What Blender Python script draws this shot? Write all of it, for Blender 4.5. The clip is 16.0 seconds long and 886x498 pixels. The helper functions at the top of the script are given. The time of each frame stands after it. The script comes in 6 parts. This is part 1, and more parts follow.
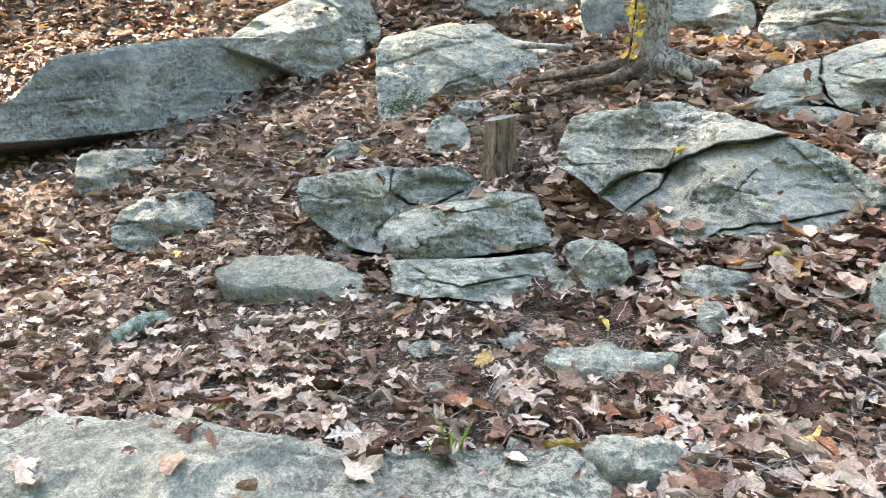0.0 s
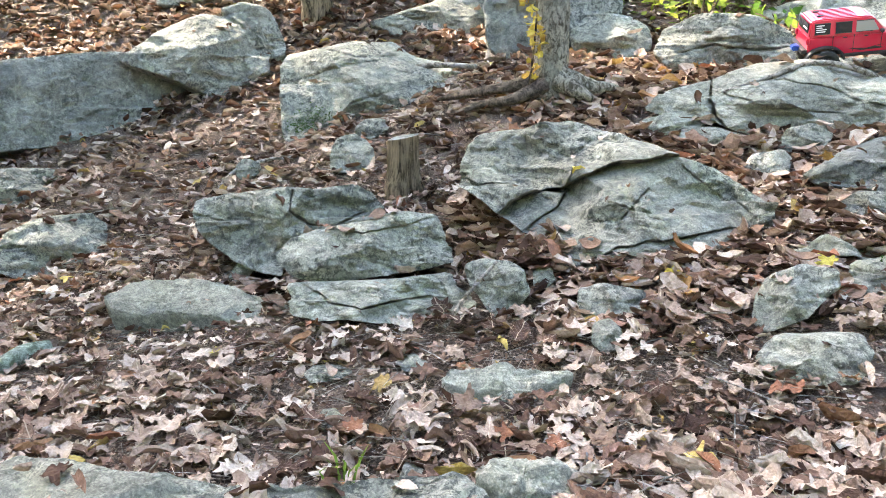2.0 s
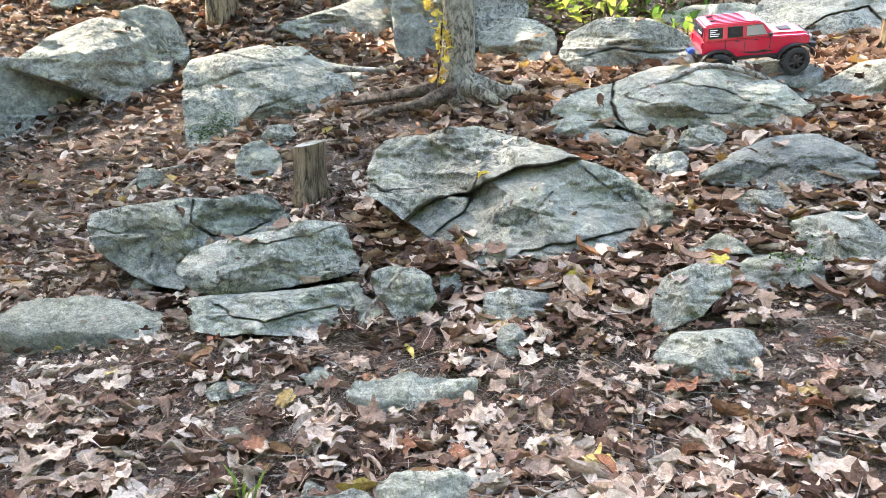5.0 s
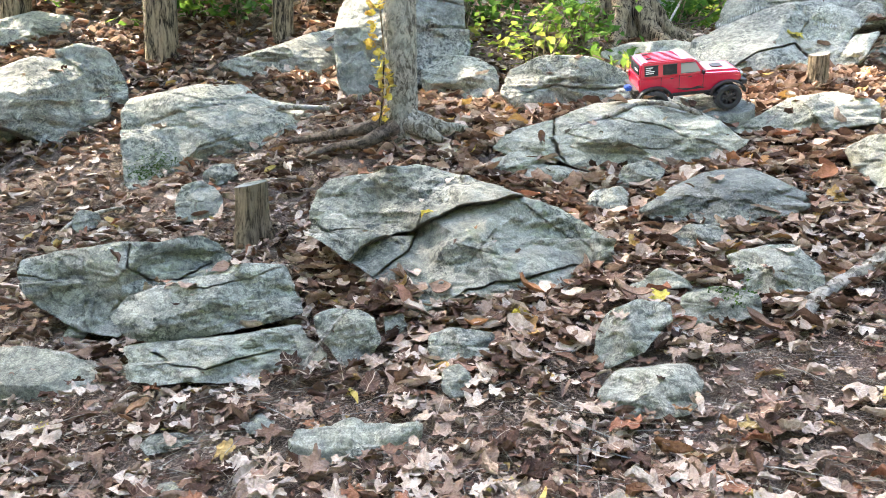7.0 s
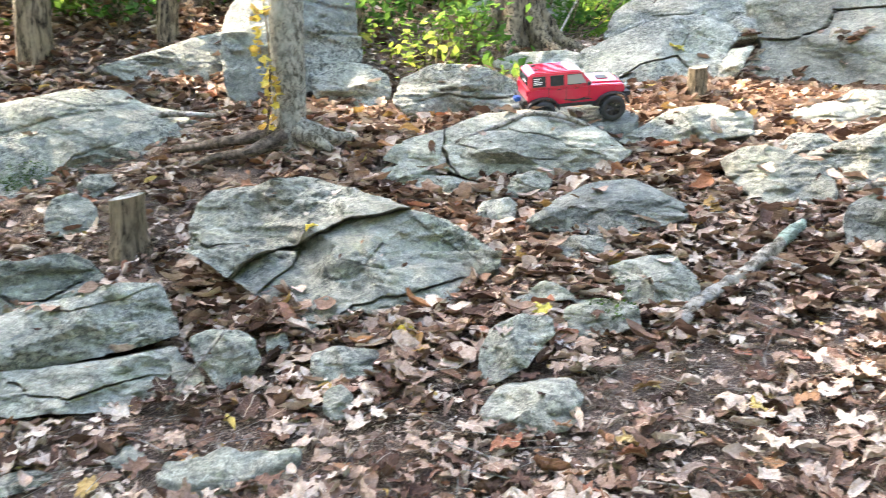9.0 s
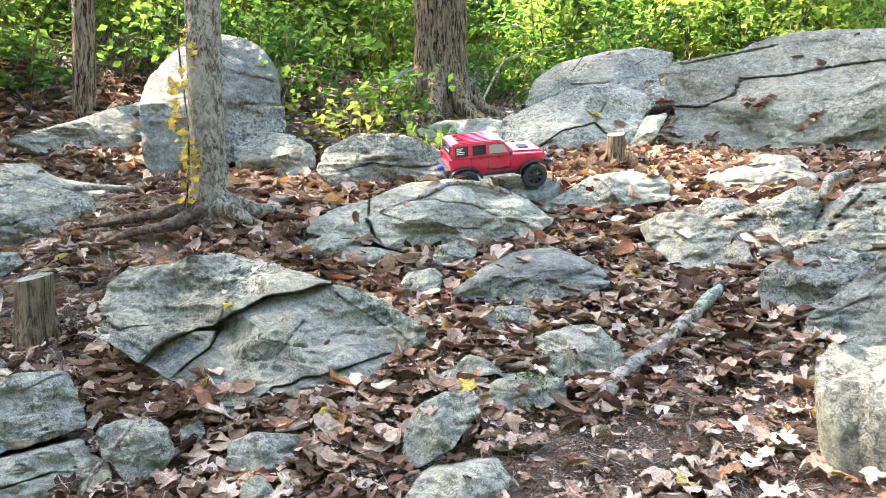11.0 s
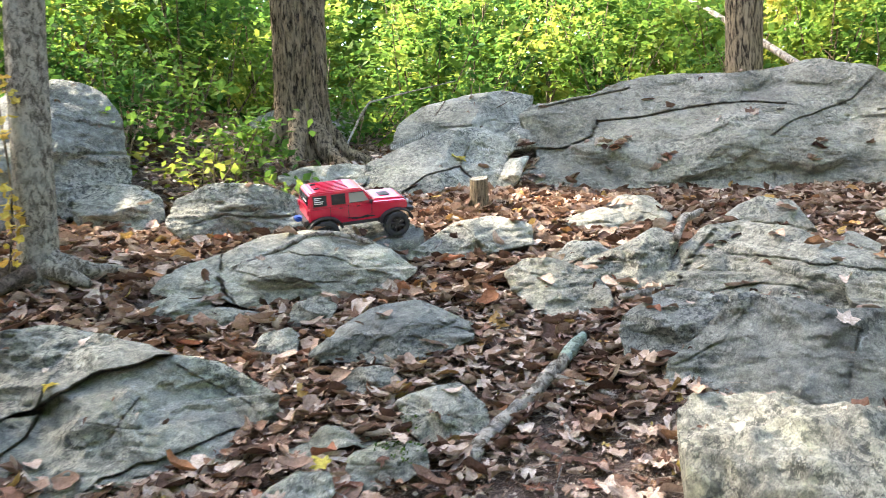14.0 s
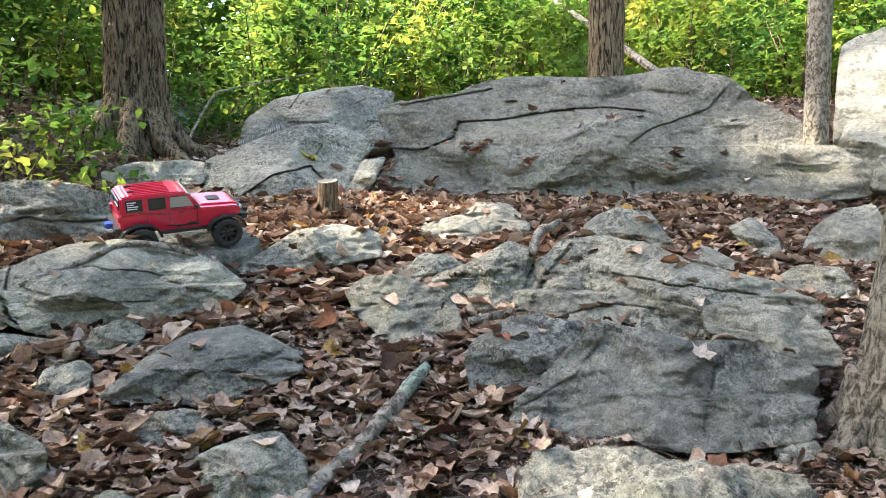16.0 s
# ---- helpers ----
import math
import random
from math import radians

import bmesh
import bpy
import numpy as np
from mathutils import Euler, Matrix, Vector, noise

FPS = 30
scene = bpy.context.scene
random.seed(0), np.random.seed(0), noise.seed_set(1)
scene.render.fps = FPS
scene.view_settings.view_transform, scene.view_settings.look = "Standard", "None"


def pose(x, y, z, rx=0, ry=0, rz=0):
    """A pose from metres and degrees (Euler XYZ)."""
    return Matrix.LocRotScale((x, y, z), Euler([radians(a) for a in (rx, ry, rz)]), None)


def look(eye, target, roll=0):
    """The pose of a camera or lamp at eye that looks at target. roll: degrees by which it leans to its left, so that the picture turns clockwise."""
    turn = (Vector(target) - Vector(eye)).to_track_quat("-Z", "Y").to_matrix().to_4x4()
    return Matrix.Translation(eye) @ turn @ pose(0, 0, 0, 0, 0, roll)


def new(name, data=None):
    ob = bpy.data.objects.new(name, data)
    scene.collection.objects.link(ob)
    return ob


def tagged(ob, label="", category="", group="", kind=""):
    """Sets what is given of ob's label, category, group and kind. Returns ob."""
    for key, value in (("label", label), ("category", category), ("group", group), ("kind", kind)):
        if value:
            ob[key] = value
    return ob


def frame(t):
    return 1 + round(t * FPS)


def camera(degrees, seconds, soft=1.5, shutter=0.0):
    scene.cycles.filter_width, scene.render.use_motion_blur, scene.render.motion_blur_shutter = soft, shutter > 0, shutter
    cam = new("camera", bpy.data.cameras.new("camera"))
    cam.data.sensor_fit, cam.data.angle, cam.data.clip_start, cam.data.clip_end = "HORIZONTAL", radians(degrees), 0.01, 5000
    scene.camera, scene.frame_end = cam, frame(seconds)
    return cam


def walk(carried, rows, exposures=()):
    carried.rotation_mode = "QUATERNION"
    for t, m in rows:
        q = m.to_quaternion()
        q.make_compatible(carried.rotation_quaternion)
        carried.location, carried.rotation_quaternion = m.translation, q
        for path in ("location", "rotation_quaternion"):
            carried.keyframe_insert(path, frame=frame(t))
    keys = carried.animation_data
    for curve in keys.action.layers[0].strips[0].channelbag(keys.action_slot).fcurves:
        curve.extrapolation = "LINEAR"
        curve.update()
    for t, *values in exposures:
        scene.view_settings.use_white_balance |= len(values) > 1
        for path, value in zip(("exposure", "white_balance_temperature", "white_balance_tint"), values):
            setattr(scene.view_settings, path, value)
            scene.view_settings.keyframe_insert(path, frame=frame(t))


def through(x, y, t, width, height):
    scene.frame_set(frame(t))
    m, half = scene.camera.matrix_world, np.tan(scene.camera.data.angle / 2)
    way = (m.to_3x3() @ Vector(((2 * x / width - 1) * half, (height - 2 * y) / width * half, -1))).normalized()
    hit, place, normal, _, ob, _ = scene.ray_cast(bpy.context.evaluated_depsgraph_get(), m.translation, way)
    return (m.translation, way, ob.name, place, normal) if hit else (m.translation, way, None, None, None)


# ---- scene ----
cam = camera(58.94, 16.0, soft=0.5, shutter=0.3)
# seconds, eye, point looked at, roll
ROWS = [
    (0.0, (0.506, -0.041, 0.883), (0.178, 1.866, 0.376), 0.44),
    (0.5, (0.517, -0.033, 0.888), (0.269, 1.887, 0.386), 0.68),
    (1.0, (0.532, -0.029, 0.889), (0.360, 1.901, 0.390), 1.22),
    (1.5, (0.541, -0.023, 0.887), (0.402, 1.916, 0.417), 1.29),
    (2.0, (0.552, -0.015, 0.893), (0.430, 1.926, 0.428), 1.12),
    (2.5, (0.564, -0.008, 0.896), (0.496, 1.937, 0.436), 0.92),
    (3.0, (0.571, -0.004, 0.902), (0.586, 1.943, 0.443), 1.08),
    (3.2, (0.572, -0.009, 0.906), (0.605, 1.937, 0.445), 1.42),
    (5.3, (0.599, 0.004, 0.909), (0.688, 1.948, 0.450), 0.73),
    (5.5, (0.598, 0.005, 0.914), (0.706, 1.948, 0.452), 0.87),
    (6.0, (0.602, 0.006, 0.915), (0.763, 1.947, 0.459), 1.28),
    (6.5, (0.607, 0.013, 0.921), (0.788, 1.962, 0.508), 1.03),
    (7.0, (0.617, 0.016, 0.927), (0.818, 1.970, 0.549), 0.47),
    (7.5, (0.626, 0.017, 0.930), (0.882, 1.965, 0.556), 0.59),
    (8.0, (0.628, 0.016, 0.927), (0.911, 1.960, 0.553), 0.75),
    (8.5, (0.640, 0.021, 0.928), (0.928, 1.965, 0.555), 0.76),
    (9.0, (0.678, 0.048, 0.953), (1.117, 1.964, 0.586), 0.99),
    (9.5, (0.709, 0.069, 0.980), (1.319, 1.958, 0.737), 0.69),
    (9.7, (0.708, 0.067, 0.983), (1.325, 1.956, 0.759), 0.71),
    (11.8, (0.716, 0.079, 0.997), (1.322, 1.974, 0.795), -0.02),
    (12.0, (0.716, 0.080, 1.000), (1.331, 1.976, 0.836), -0.10),
    (12.5, (0.729, 0.082, 1.004), (1.410, 1.959, 0.896), -0.24),
    (13.0, (0.739, 0.084, 1.007), (1.465, 1.945, 0.898), -0.43),
    (13.5, (0.758, 0.091, 1.014), (1.544, 1.926, 0.900), -0.68),
    (14.0, (0.824, 0.171, 1.029), (1.721, 1.954, 0.912), -1.19),
    (14.5, (0.938, 0.303, 1.080), (1.908, 2.048, 0.963), -0.69),
    (15.0, (0.933, 0.329, 1.056), (2.080, 1.962, 0.928), -0.48),
    (15.5, (0.967, 0.353, 1.065), (2.150, 1.960, 0.927), -0.37),
    (16.0, (1.078, 0.374, 1.086), (2.249, 1.989, 0.949), -0.00),
]
walk(cam, [(t, look(e, g, r)) for t, e, g, r in ROWS], [(0, 4.69, 6850, 13), (7, 4.7, 6850, 13), (9.5, 4.78, 6850, 13), (12.5, 4.47, 6850, 14), (14, 4.22, 6850, 14), (15, 3.68, 6850, 14), (16, 3.8, 6850, 14)])

from mathutils.bvhtree import BVHTree

# ---- daylight ----
SUN_AZ, SUN_EL = -48.0, 46.0
world = bpy.data.worlds.new("sky")
scene.world = world
world.use_nodes = True
wn = world.node_tree.nodes
sky = wn.new("ShaderNodeTexSky")
sky.sky_type, sky.sun_disc = "NISHITA", False
sky.sun_elevation, sky.sun_rotation = radians(SUN_EL), radians(SUN_AZ)
sky.air_density, sky.dust_density, sky.ozone_density = 0.8, 2.5, 0.6
world.node_tree.links.new(sky.outputs[0], wn["Background"].inputs[0])
wn["Background"].inputs[1].default_value = 0.1
sun_data = bpy.data.lights.new("sun", "SUN")
sun_data.energy, sun_data.angle, sun_data.color = 2.9, radians(3.0), (1.0, 0.93, 0.82)
sun = new("sun", sun_data)
sun_dir = Vector((math.sin(radians(SUN_AZ)) * math.cos(radians(SUN_EL)), math.cos(radians(SUN_AZ)) * math.cos(radians(SUN_EL)), math.sin(radians(SUN_EL))))
sun.matrix_world = look(sun_dir * 50, (0, 0, 0))


# ---- materials ----
def material(name, rough=0.9):
    m = bpy.data.materials.new(name)
    m.use_nodes = True
    b = m.node_tree.nodes["Principled BSDF"]
    b.inputs["Roughness"].default_value, b.inputs["Specular IOR Level"].default_value = rough, 0.12
    return m, m.node_tree.nodes, m.node_tree.links, b


def noise_node(nt, scale, detail=6.0, rough=0.6, coords=None, warp=0.0):
    n = nt.nodes.new("ShaderNodeTexNoise")
    n.inputs["Scale"].default_value, n.inputs["Detail"].default_value, n.inputs["Roughness"].default_value = scale, detail, rough
    n.inputs["Distortion"].default_value = warp
    if coords:
        nt.links.new(coords, n.inputs["Vector"])
    return n.outputs["Fac"]


def ridged(nt, scale, detail, coords, warp=0.0):
    n = nt.nodes.new("ShaderNodeTexNoise")
    n.noise_type = "RIDGED_MULTIFRACTAL"
    n.inputs["Scale"].default_value, n.inputs["Detail"].default_value, n.inputs["Distortion"].default_value = scale, detail, warp
    n.inputs["Roughness"].default_value, n.inputs["Offset"].default_value, n.inputs["Gain"].default_value = 0.6, 1.0, 1.6
    nt.links.new(coords, n.inputs["Vector"])
    return n.outputs["Fac"]


def ramp(nt, fac, stops):
    r = nt.nodes.new("ShaderNodeValToRGB")
    while len(r.color_ramp.elements) < len(stops):
        r.color_ramp.elements.new(0.5)
    for e, (p, c) in zip(r.color_ramp.elements, stops):
        e.position, e.color = p, (*c, 1) if len(c) == 3 else c
    nt.links.new(fac, r.inputs[0])
    return r.outputs[0]


def mix(nt, fac, a, b, how="MIX"):
    m = nt.nodes.new("ShaderNodeMix")
    m.data_type, m.blend_type = "RGBA", how
    for v, s in ((fac, m.inputs[0]), (a, m.inputs[6]), (b, m.inputs[7])):
        if isinstance(v, (int, float)):
            s.default_value = v
        elif isinstance(v, tuple):
            s.default_value = (*v, 1)
        else:
            nt.links.new(v, s)
    return m.outputs[2]


def bump(nt, b, height, strength, distance, before=None):
    n = nt.nodes.new("ShaderNodeBump")
    n.inputs["Strength"].default_value, n.inputs["Distance"].default_value = strength, distance
    nt.links.new(height, n.inputs["Height"])
    if before:
        nt.links.new(before, n.inputs["Normal"])
    nt.links.new(n.outputs[0], b.inputs["Normal"])
    return n.outputs[0]


def world_coords(nt):
    return nt.nodes.new("ShaderNodeNewGeometry").outputs["Position"]


def rock_material(name, dark, mid, light, lichen, speck=0.8):
    m, n, l, b = material(name, 0.8)
    nt = m.node_tree
    pos = world_coords(nt)
    big = ramp(nt, noise_node(nt, 2.2, 5, 0.55, pos, 0.6), ((0.34, dark), (0.5, mid), (0.66, light)))
    mott = ramp(nt, noise_node(nt, 21, 8, 0.75, pos, 0.8), ((0.36, (0.58, 0.59, 0.6)), (0.5, (1.0, 1.0, 1.0)), (0.64, (1.26, 1.25, 1.21))))
    c = mix(nt, 1.0, big, mott, "MULTIPLY")
    grain = noise_node(nt, 210, 3, 0.7, pos)
    c = mix(nt, 1.0, c, ramp(nt, grain, ((0.38, (0.72, 0.72, 0.72)), (0.62, (1.24, 1.24, 1.22)))), "MULTIPLY")
    # faint bands of the bedding
    mp = nt.nodes.new("ShaderNodeMapping")
    mp.inputs["Rotation"].default_value = (0.5, 0.25, 0.4)
    mp.inputs["Scale"].default_value = (3.0, 3.0, 30.0)
    l.new(pos, mp.inputs[0])
    streak = noise_node(nt, 1.0, 5, 0.6, mp.outputs[0], 0.5)
    c = mix(nt, 1.0, c, ramp(nt, streak, ((0.34, (0.95, 0.953, 0.955)), (0.5, (1.0, 1.0, 1.0)), (0.7, (1.03, 1.03, 1.02)))), "MULTIPLY")
    # green-grey lichen films, pale crusts, black lichen freckles in patches, damp stains
    film = ramp(nt, noise_node(nt, 5, 8, 0.7, pos, 1.0), ((0.54, (0, 0, 0)), (0.68, (0.55, 0.55, 0.55))))
    c = mix(nt, film, c, mix(nt, 1.0, mott, lichen, "MULTIPLY"))
    crust = ramp(nt, noise_node(nt, 21, 8, 0.75, pos, 0.9), ((0.6, (0, 0, 0)), (0.66, (0.55, 0.55, 0.55))))
    c = mix(nt, crust, c, (0.53, 0.55, 0.5))
    where = ramp(nt, noise_node(nt, 3.3, 5, 0.65, pos, 0.5), ((0.39, (0.08, 0.08, 0.08)), (0.57, (speck, speck, speck))))
    freckle = ramp(nt, noise_node(nt, 48, 7, 0.8, pos, 0.5), ((0.45, (1, 1, 1)), (0.51, (0, 0, 0))))
    c = mix(nt, mix(nt, 1.0, where, freckle, "MULTIPLY"), c, (0.055, 0.06, 0.055))
    stain = ramp(nt, noise_node(nt, 3.4, 8, 0.7, pos, 1.0), ((0.34, (0.5, 0.5, 0.5)), (0.44, (0, 0, 0))))
    c = mix(nt, stain, c, (0.12, 0.125, 0.12))
    # hairline fractures
    vo = nt.nodes.new("ShaderNodeTexVoronoi")
    vo.feature = "DISTANCE_TO_EDGE"
    vo.inputs["Scale"].default_value = 3.4
    wn2 = nt.nodes.new("ShaderNodeTexNoise")
    wn2.inputs["Scale"].default_value, wn2.inputs["Detail"].default_value = 4.0, 6.0
    l.new(pos, wn2.inputs["Vector"])
    l.new(mix(nt, 0.4, pos, wn2.outputs["Color"], "ADD"), vo.inputs["Vector"])
    hair = ramp(nt, vo.outputs["Distance"], ((0.0, (1, 1, 1)), (0.011, (0, 0, 0))))
    some = ramp(nt, noise_node(nt, 2.7, 3, 0.6, pos), ((0.5, (0, 0, 0)), (0.6, (0.45, 0.45, 0.45))))
    hair = mix(nt, 1.0, hair, some, "MULTIPLY")
    c = mix(nt, hair, c, (0.03, 0.03, 0.028))
    l.new(c, b.inputs["Base Color"])
    h0 = bump(nt, b, ridged(nt, 11.0, 7, pos, 0.5), 0.65, 0.012)
    h1 = bump(nt, b, noise_node(nt, 42, 8, 0.75, pos, 0.4), 1.0, 0.016, h0)
    h2 = bump(nt, b, grain, 0.8, 0.005, h1)
    inv = ramp(nt, hair, ((0.0, (1, 1, 1)), (1.0, (0, 0, 0))))
    bump(nt, b, inv, 0.8, 0.006, h2)
    return m


ROCK = rock_material("gneiss", (0.225, 0.22, 0.182), (0.335, 0.326, 0.27), (0.44, 0.426, 0.352), (0.35, 0.364, 0.24))
ROCK_DARK = rock_material("blue_gneiss", (0.178, 0.179, 0.157), (0.265, 0.265, 0.231), (0.35, 0.347, 0.3), (0.3, 0.32, 0.23), 0.85)
ROCK_WEATHERED = rock_material("weathered_gneiss", (0.2, 0.189, 0.15), (0.288, 0.273, 0.218), (0.36, 0.343, 0.276), (0.31, 0.32, 0.215), 0.6)
ROCK_PALE = rock_material("pale_gneiss", (0.285, 0.277, 0.224), (0.385, 0.373, 0.304), (0.48, 0.465, 0.378), (0.38, 0.385, 0.265), 0.45)

SOIL, _n, _l, _b = material("soil", 0.95)
_p = world_coords(SOIL.node_tree)
_c = ramp(SOIL.node_tree, noise_node(SOIL.node_tree, 6, 8, 0.7, _p, 0.4), ((0.36, (0.04, 0.028, 0.022)), (0.5, (0.11, 0.077, 0.06)), (0.64, (0.2, 0.147, 0.118))))
_g = noise_node(SOIL.node_tree, 150, 5, 0.8, _p)
_c = mix(SOIL.node_tree, ramp(SOIL.node_tree, _g, ((0.48, (0, 0, 0)), (0.6, (1, 1, 1)))), _c, (0.33, 0.25, 0.195))
_l.new(_c, _b.inputs["Base Color"])
_h = bump(SOIL.node_tree, _b, noise_node(SOIL.node_tree, 40, 8, 0.8, _p), 1.0, 0.02)
bump(SOIL.node_tree, _b, _g, 1.0, 0.012, _h)


def leaf_material(name, stops, through=0.25, clumps=0.0, crumple=False):
    m, n, l, b = material(name, 0.7)
    nt = m.node_tree
    g = nt.nodes.new("ShaderNodeNewGeometry")
    f = g.outputs["Random Per Island"]
    if clumps:
        s = nt.nodes.new("ShaderNodeMath")
        s.operation = "MULTIPLY_ADD"
        l.new(f, s.inputs[0])
        s.inputs[1].default_value = 1 - clumps
        k = nt.nodes.new("ShaderNodeMapRange")
        k.inputs["From Min"].default_value, k.inputs["From Max"].default_value, k.inputs["To Max"].default_value = 0.36, 0.66, clumps
        l.new(noise_node(nt, 0.9, 4, 0.6, g.outputs["Position"]), k.inputs[0])
        l.new(k.outputs[0], s.inputs[2])
        f = s.outputs[0]
    c = ramp(nt, f, stops)
    v = noise_node(nt, 45, 7, 0.75, g.outputs["Position"], 0.5)
    c = mix(nt, ramp(nt, v, ((0.38, (0, 0, 0)), (0.6, (1, 1, 1)))), mix(nt, 1.0, c, (0.68, 0.63, 0.58), "MULTIPLY"), c)
    if crumple:
        spots = ramp(nt, noise_node(nt, 190, 4, 0.7, g.outputs["Position"]), ((0.36, (0.78, 0.77, 0.76)), (0.52, (1.0, 1.0, 1.0)), (0.66, (1.12, 1.12, 1.1))))
        c = mix(nt, 1.0, c, spots, "MULTIPLY")
        bump(nt, b, ridged(nt, 55, 5, g.outputs["Position"], 0.8), 0.6, 0.004)
    l.new(c, b.inputs["Base Color"])
    t = nt.nodes.new("ShaderNodeBsdfTranslucent")
    l.new(c, t.inputs[0])
    mx = nt.nodes.new("ShaderNodeMixShader")
    mx.inputs[0].default_value = through
    l.new(b.outputs[0], mx.inputs[1])
    l.new(t.outputs[0], mx.inputs[2])
    l.new(mx.outputs[0], n["Material Output"].inputs[0])
    return m


DRY_LEAF = leaf_material("dry_leaf", ((0.0, (0.045, 0.024, 0.017)), (0.14, (0.12, 0.066, 0.046)), (0.32, (0.23, 0.145, 0.104)), (0.55, (0.39, 0.285, 0.22)), (0.78, (0.53, 0.425, 0.345)), (0.93, (0.6, 0.51, 0.43)), (0.95, (0.27, 0.115, 0.07)), (0.985, (0.34, 0.2, 0.11)), (1.0, (0.5, 0.4, 0.12))), 0.08, 0.0, True)
GREEN_LEAF = leaf_material("green_leaf", ((0.0, (0.025, 0.082, 0.02)), (0.28, (0.062, 0.155, 0.03)), (0.55, (0.14, 0.25, 0.042)), (0.8, (0.255, 0.325, 0.052)), (1.0, (0.44, 0.38, 0.08))), 0.55, 0.74)
RUST_LEAF = leaf_material("rust_leaf", ((0.0, (0.06, 0.033, 0.023)), (0.16, (0.15, 0.085, 0.058)), (0.38, (0.3, 0.192, 0.134)), (0.62, (0.47, 0.345, 0.265)), (0.88, (0.64, 0.52, 0.425)), (0.96, (0.34, 0.14, 0.08)), (1.0, (0.5, 0.34, 0.11))), 0.12, 0.0, True)
YELLOW_LEAF = leaf_material("yellow_leaf", ((0.0, (0.5, 0.39, 0.08)), (0.6, (0.64, 0.54, 0.12)), (1.0, (0.5, 0.3, 0.1))), 0.3, 0.0, True)


def bark_material(name, dark, light, across, along, blotch=0.6):
    m, n, l, b = material(name, 0.92)
    nt = m.node_tree
    mp = nt.nodes.new("ShaderNodeMapping")
    mp.inputs["Scale"].default_value = (across, across, along)
    l.new(world_coords(nt), mp.inputs[0])
    f = noise_node(nt, 1.0, 8, 0.75, mp.outputs[0], 0.6)
    c = ramp(nt, f, ((0.43, dark), (0.49, tuple(0.55 * v for v in light)), (0.57, light)))
    blot = ramp(nt, noise_node(nt, 7, 6, 0.7, world_coords(nt)), ((0.5, (0, 0, 0)), (0.66, (blotch, blotch, blotch))))
    c = mix(nt, blot, c, tuple(min(0.45, 1.25 * v) for v in light))
    l.new(c, b.inputs["Base Color"])
    h = bump(nt, b, f, 1.0, 0.035)
    bump(nt, b, noise_node(nt, 120, 4, 0.7, world_coords(nt)), 0.6, 0.004, h)
    return m


BARK_PALE = bark_material("pale_bark", (0.09, 0.078, 0.055), (0.43, 0.385, 0.3), 48, 30)
ROOT_BARK = bark_material("root_bark", (0.05, 0.038, 0.03), (0.2, 0.155, 0.12), 30, 30, 0.3)
BARK_DARK = bark_material("furrowed_bark", (0.022, 0.016, 0.01), (0.3, 0.235, 0.15), 52, 9, 0.1)
BARK_STUMP = bark_material("stump_bark", (0.05, 0.036, 0.022), (0.27, 0.205, 0.13), 70, 5)
CUT = bark_material("end_grain", (0.16, 0.15, 0.12), (0.4, 0.39, 0.33), 18, 18)
LICHEN_WOOD = bark_material("lichen_wood", (0.14, 0.17, 0.12), (0.42, 0.5, 0.4), 45, 45)
WOOD = bark_material("weathered_wood", (0.12, 0.1, 0.075), (0.5, 0.44, 0.36), 34, 34)


# ---- building helpers ----
def mesh_object(name, verts, faces, mat, parent=None, smooth=True):
    me = bpy.data.meshes.new(name)
    me.from_pydata([tuple(v) for v in verts], [], [tuple(f) for f in faces])
    me.materials.append(mat)
    if smooth:
        me.polygons.foreach_set("use_smooth", [True] * len(me.polygons))
    me.update()
    ob = new(name, me)
    ob.parent = parent
    return ob


def part(name, bm, mat, parent, label=""):
    me = bpy.data.meshes.new(name)
    bm.to_mesh(me)
    bm.free()
    me.materials.append(mat)
    ob = new(name, me)
    ob.parent = parent
    return tagged(ob, label)


def ground_z(x, y):
    """Height of the bare slope: rises to the back and to the right."""
    xc, yc = np.clip(x, -2.6, 4.6), np.clip(y, 0.0, 6.2)
    z = 0.1936 - 0.0103 * xc - 0.1511 * yc + 0.1091 * xc * yc + 0.0187 * xc * xc + 0.0816 * yc * yc - 0.0084 * xc * xc * yc - 0.0173 * xc * yc * yc - 0.0026 * yc * yc * yc
    z = z + 0.10 * np.exp(-((x - 0.73) ** 2 + (y - 3.55) ** 2) / 0.16)
    z = z + 0.05 * np.clip(x - 4.6, 0, 30) - 0.05 * np.clip(-2.6 - x, 0, 30) + 0.17 * np.clip(y - 6.2, 0, 16) + 0.05 * np.clip(y - 22.2, 0, 60)
    z = z + 0.085 * np.exp(-((x - 0.85) / 0.42) ** 2 - ((y - 0.95) / 0.22) ** 2)
    z = z - 0.055 * np.exp(-((x - 0.22) / 0.3) ** 2 - ((y - 2.27) / 0.14) ** 2) - 0.095 * np.exp(-((x - 0.42) / 0.3) ** 2 - ((y - 0.97) / 0.19) ** 2)
    behind, along = 0.6 * (x - 3.81) + 0.8 * (y - 4.05), 0.8 * (x - 3.81) - 0.6 * (y - 4.05)
    z = z + 0.62 / (1 + np.exp(-np.clip((behind - 0.95) / 0.12, -40, 40))) / (1 + np.exp(-np.clip((along + 1.2) / 0.2, -40, 40)))
    z = z + 0.09 * np.exp(-((x + 2.45) / 0.75) ** 2 - ((y - 3.4) / 0.4) ** 2)
    return z - 0.022 + 0.02 * np.sin(5.1 * x + 1.3) * np.sin(4.3 * y)


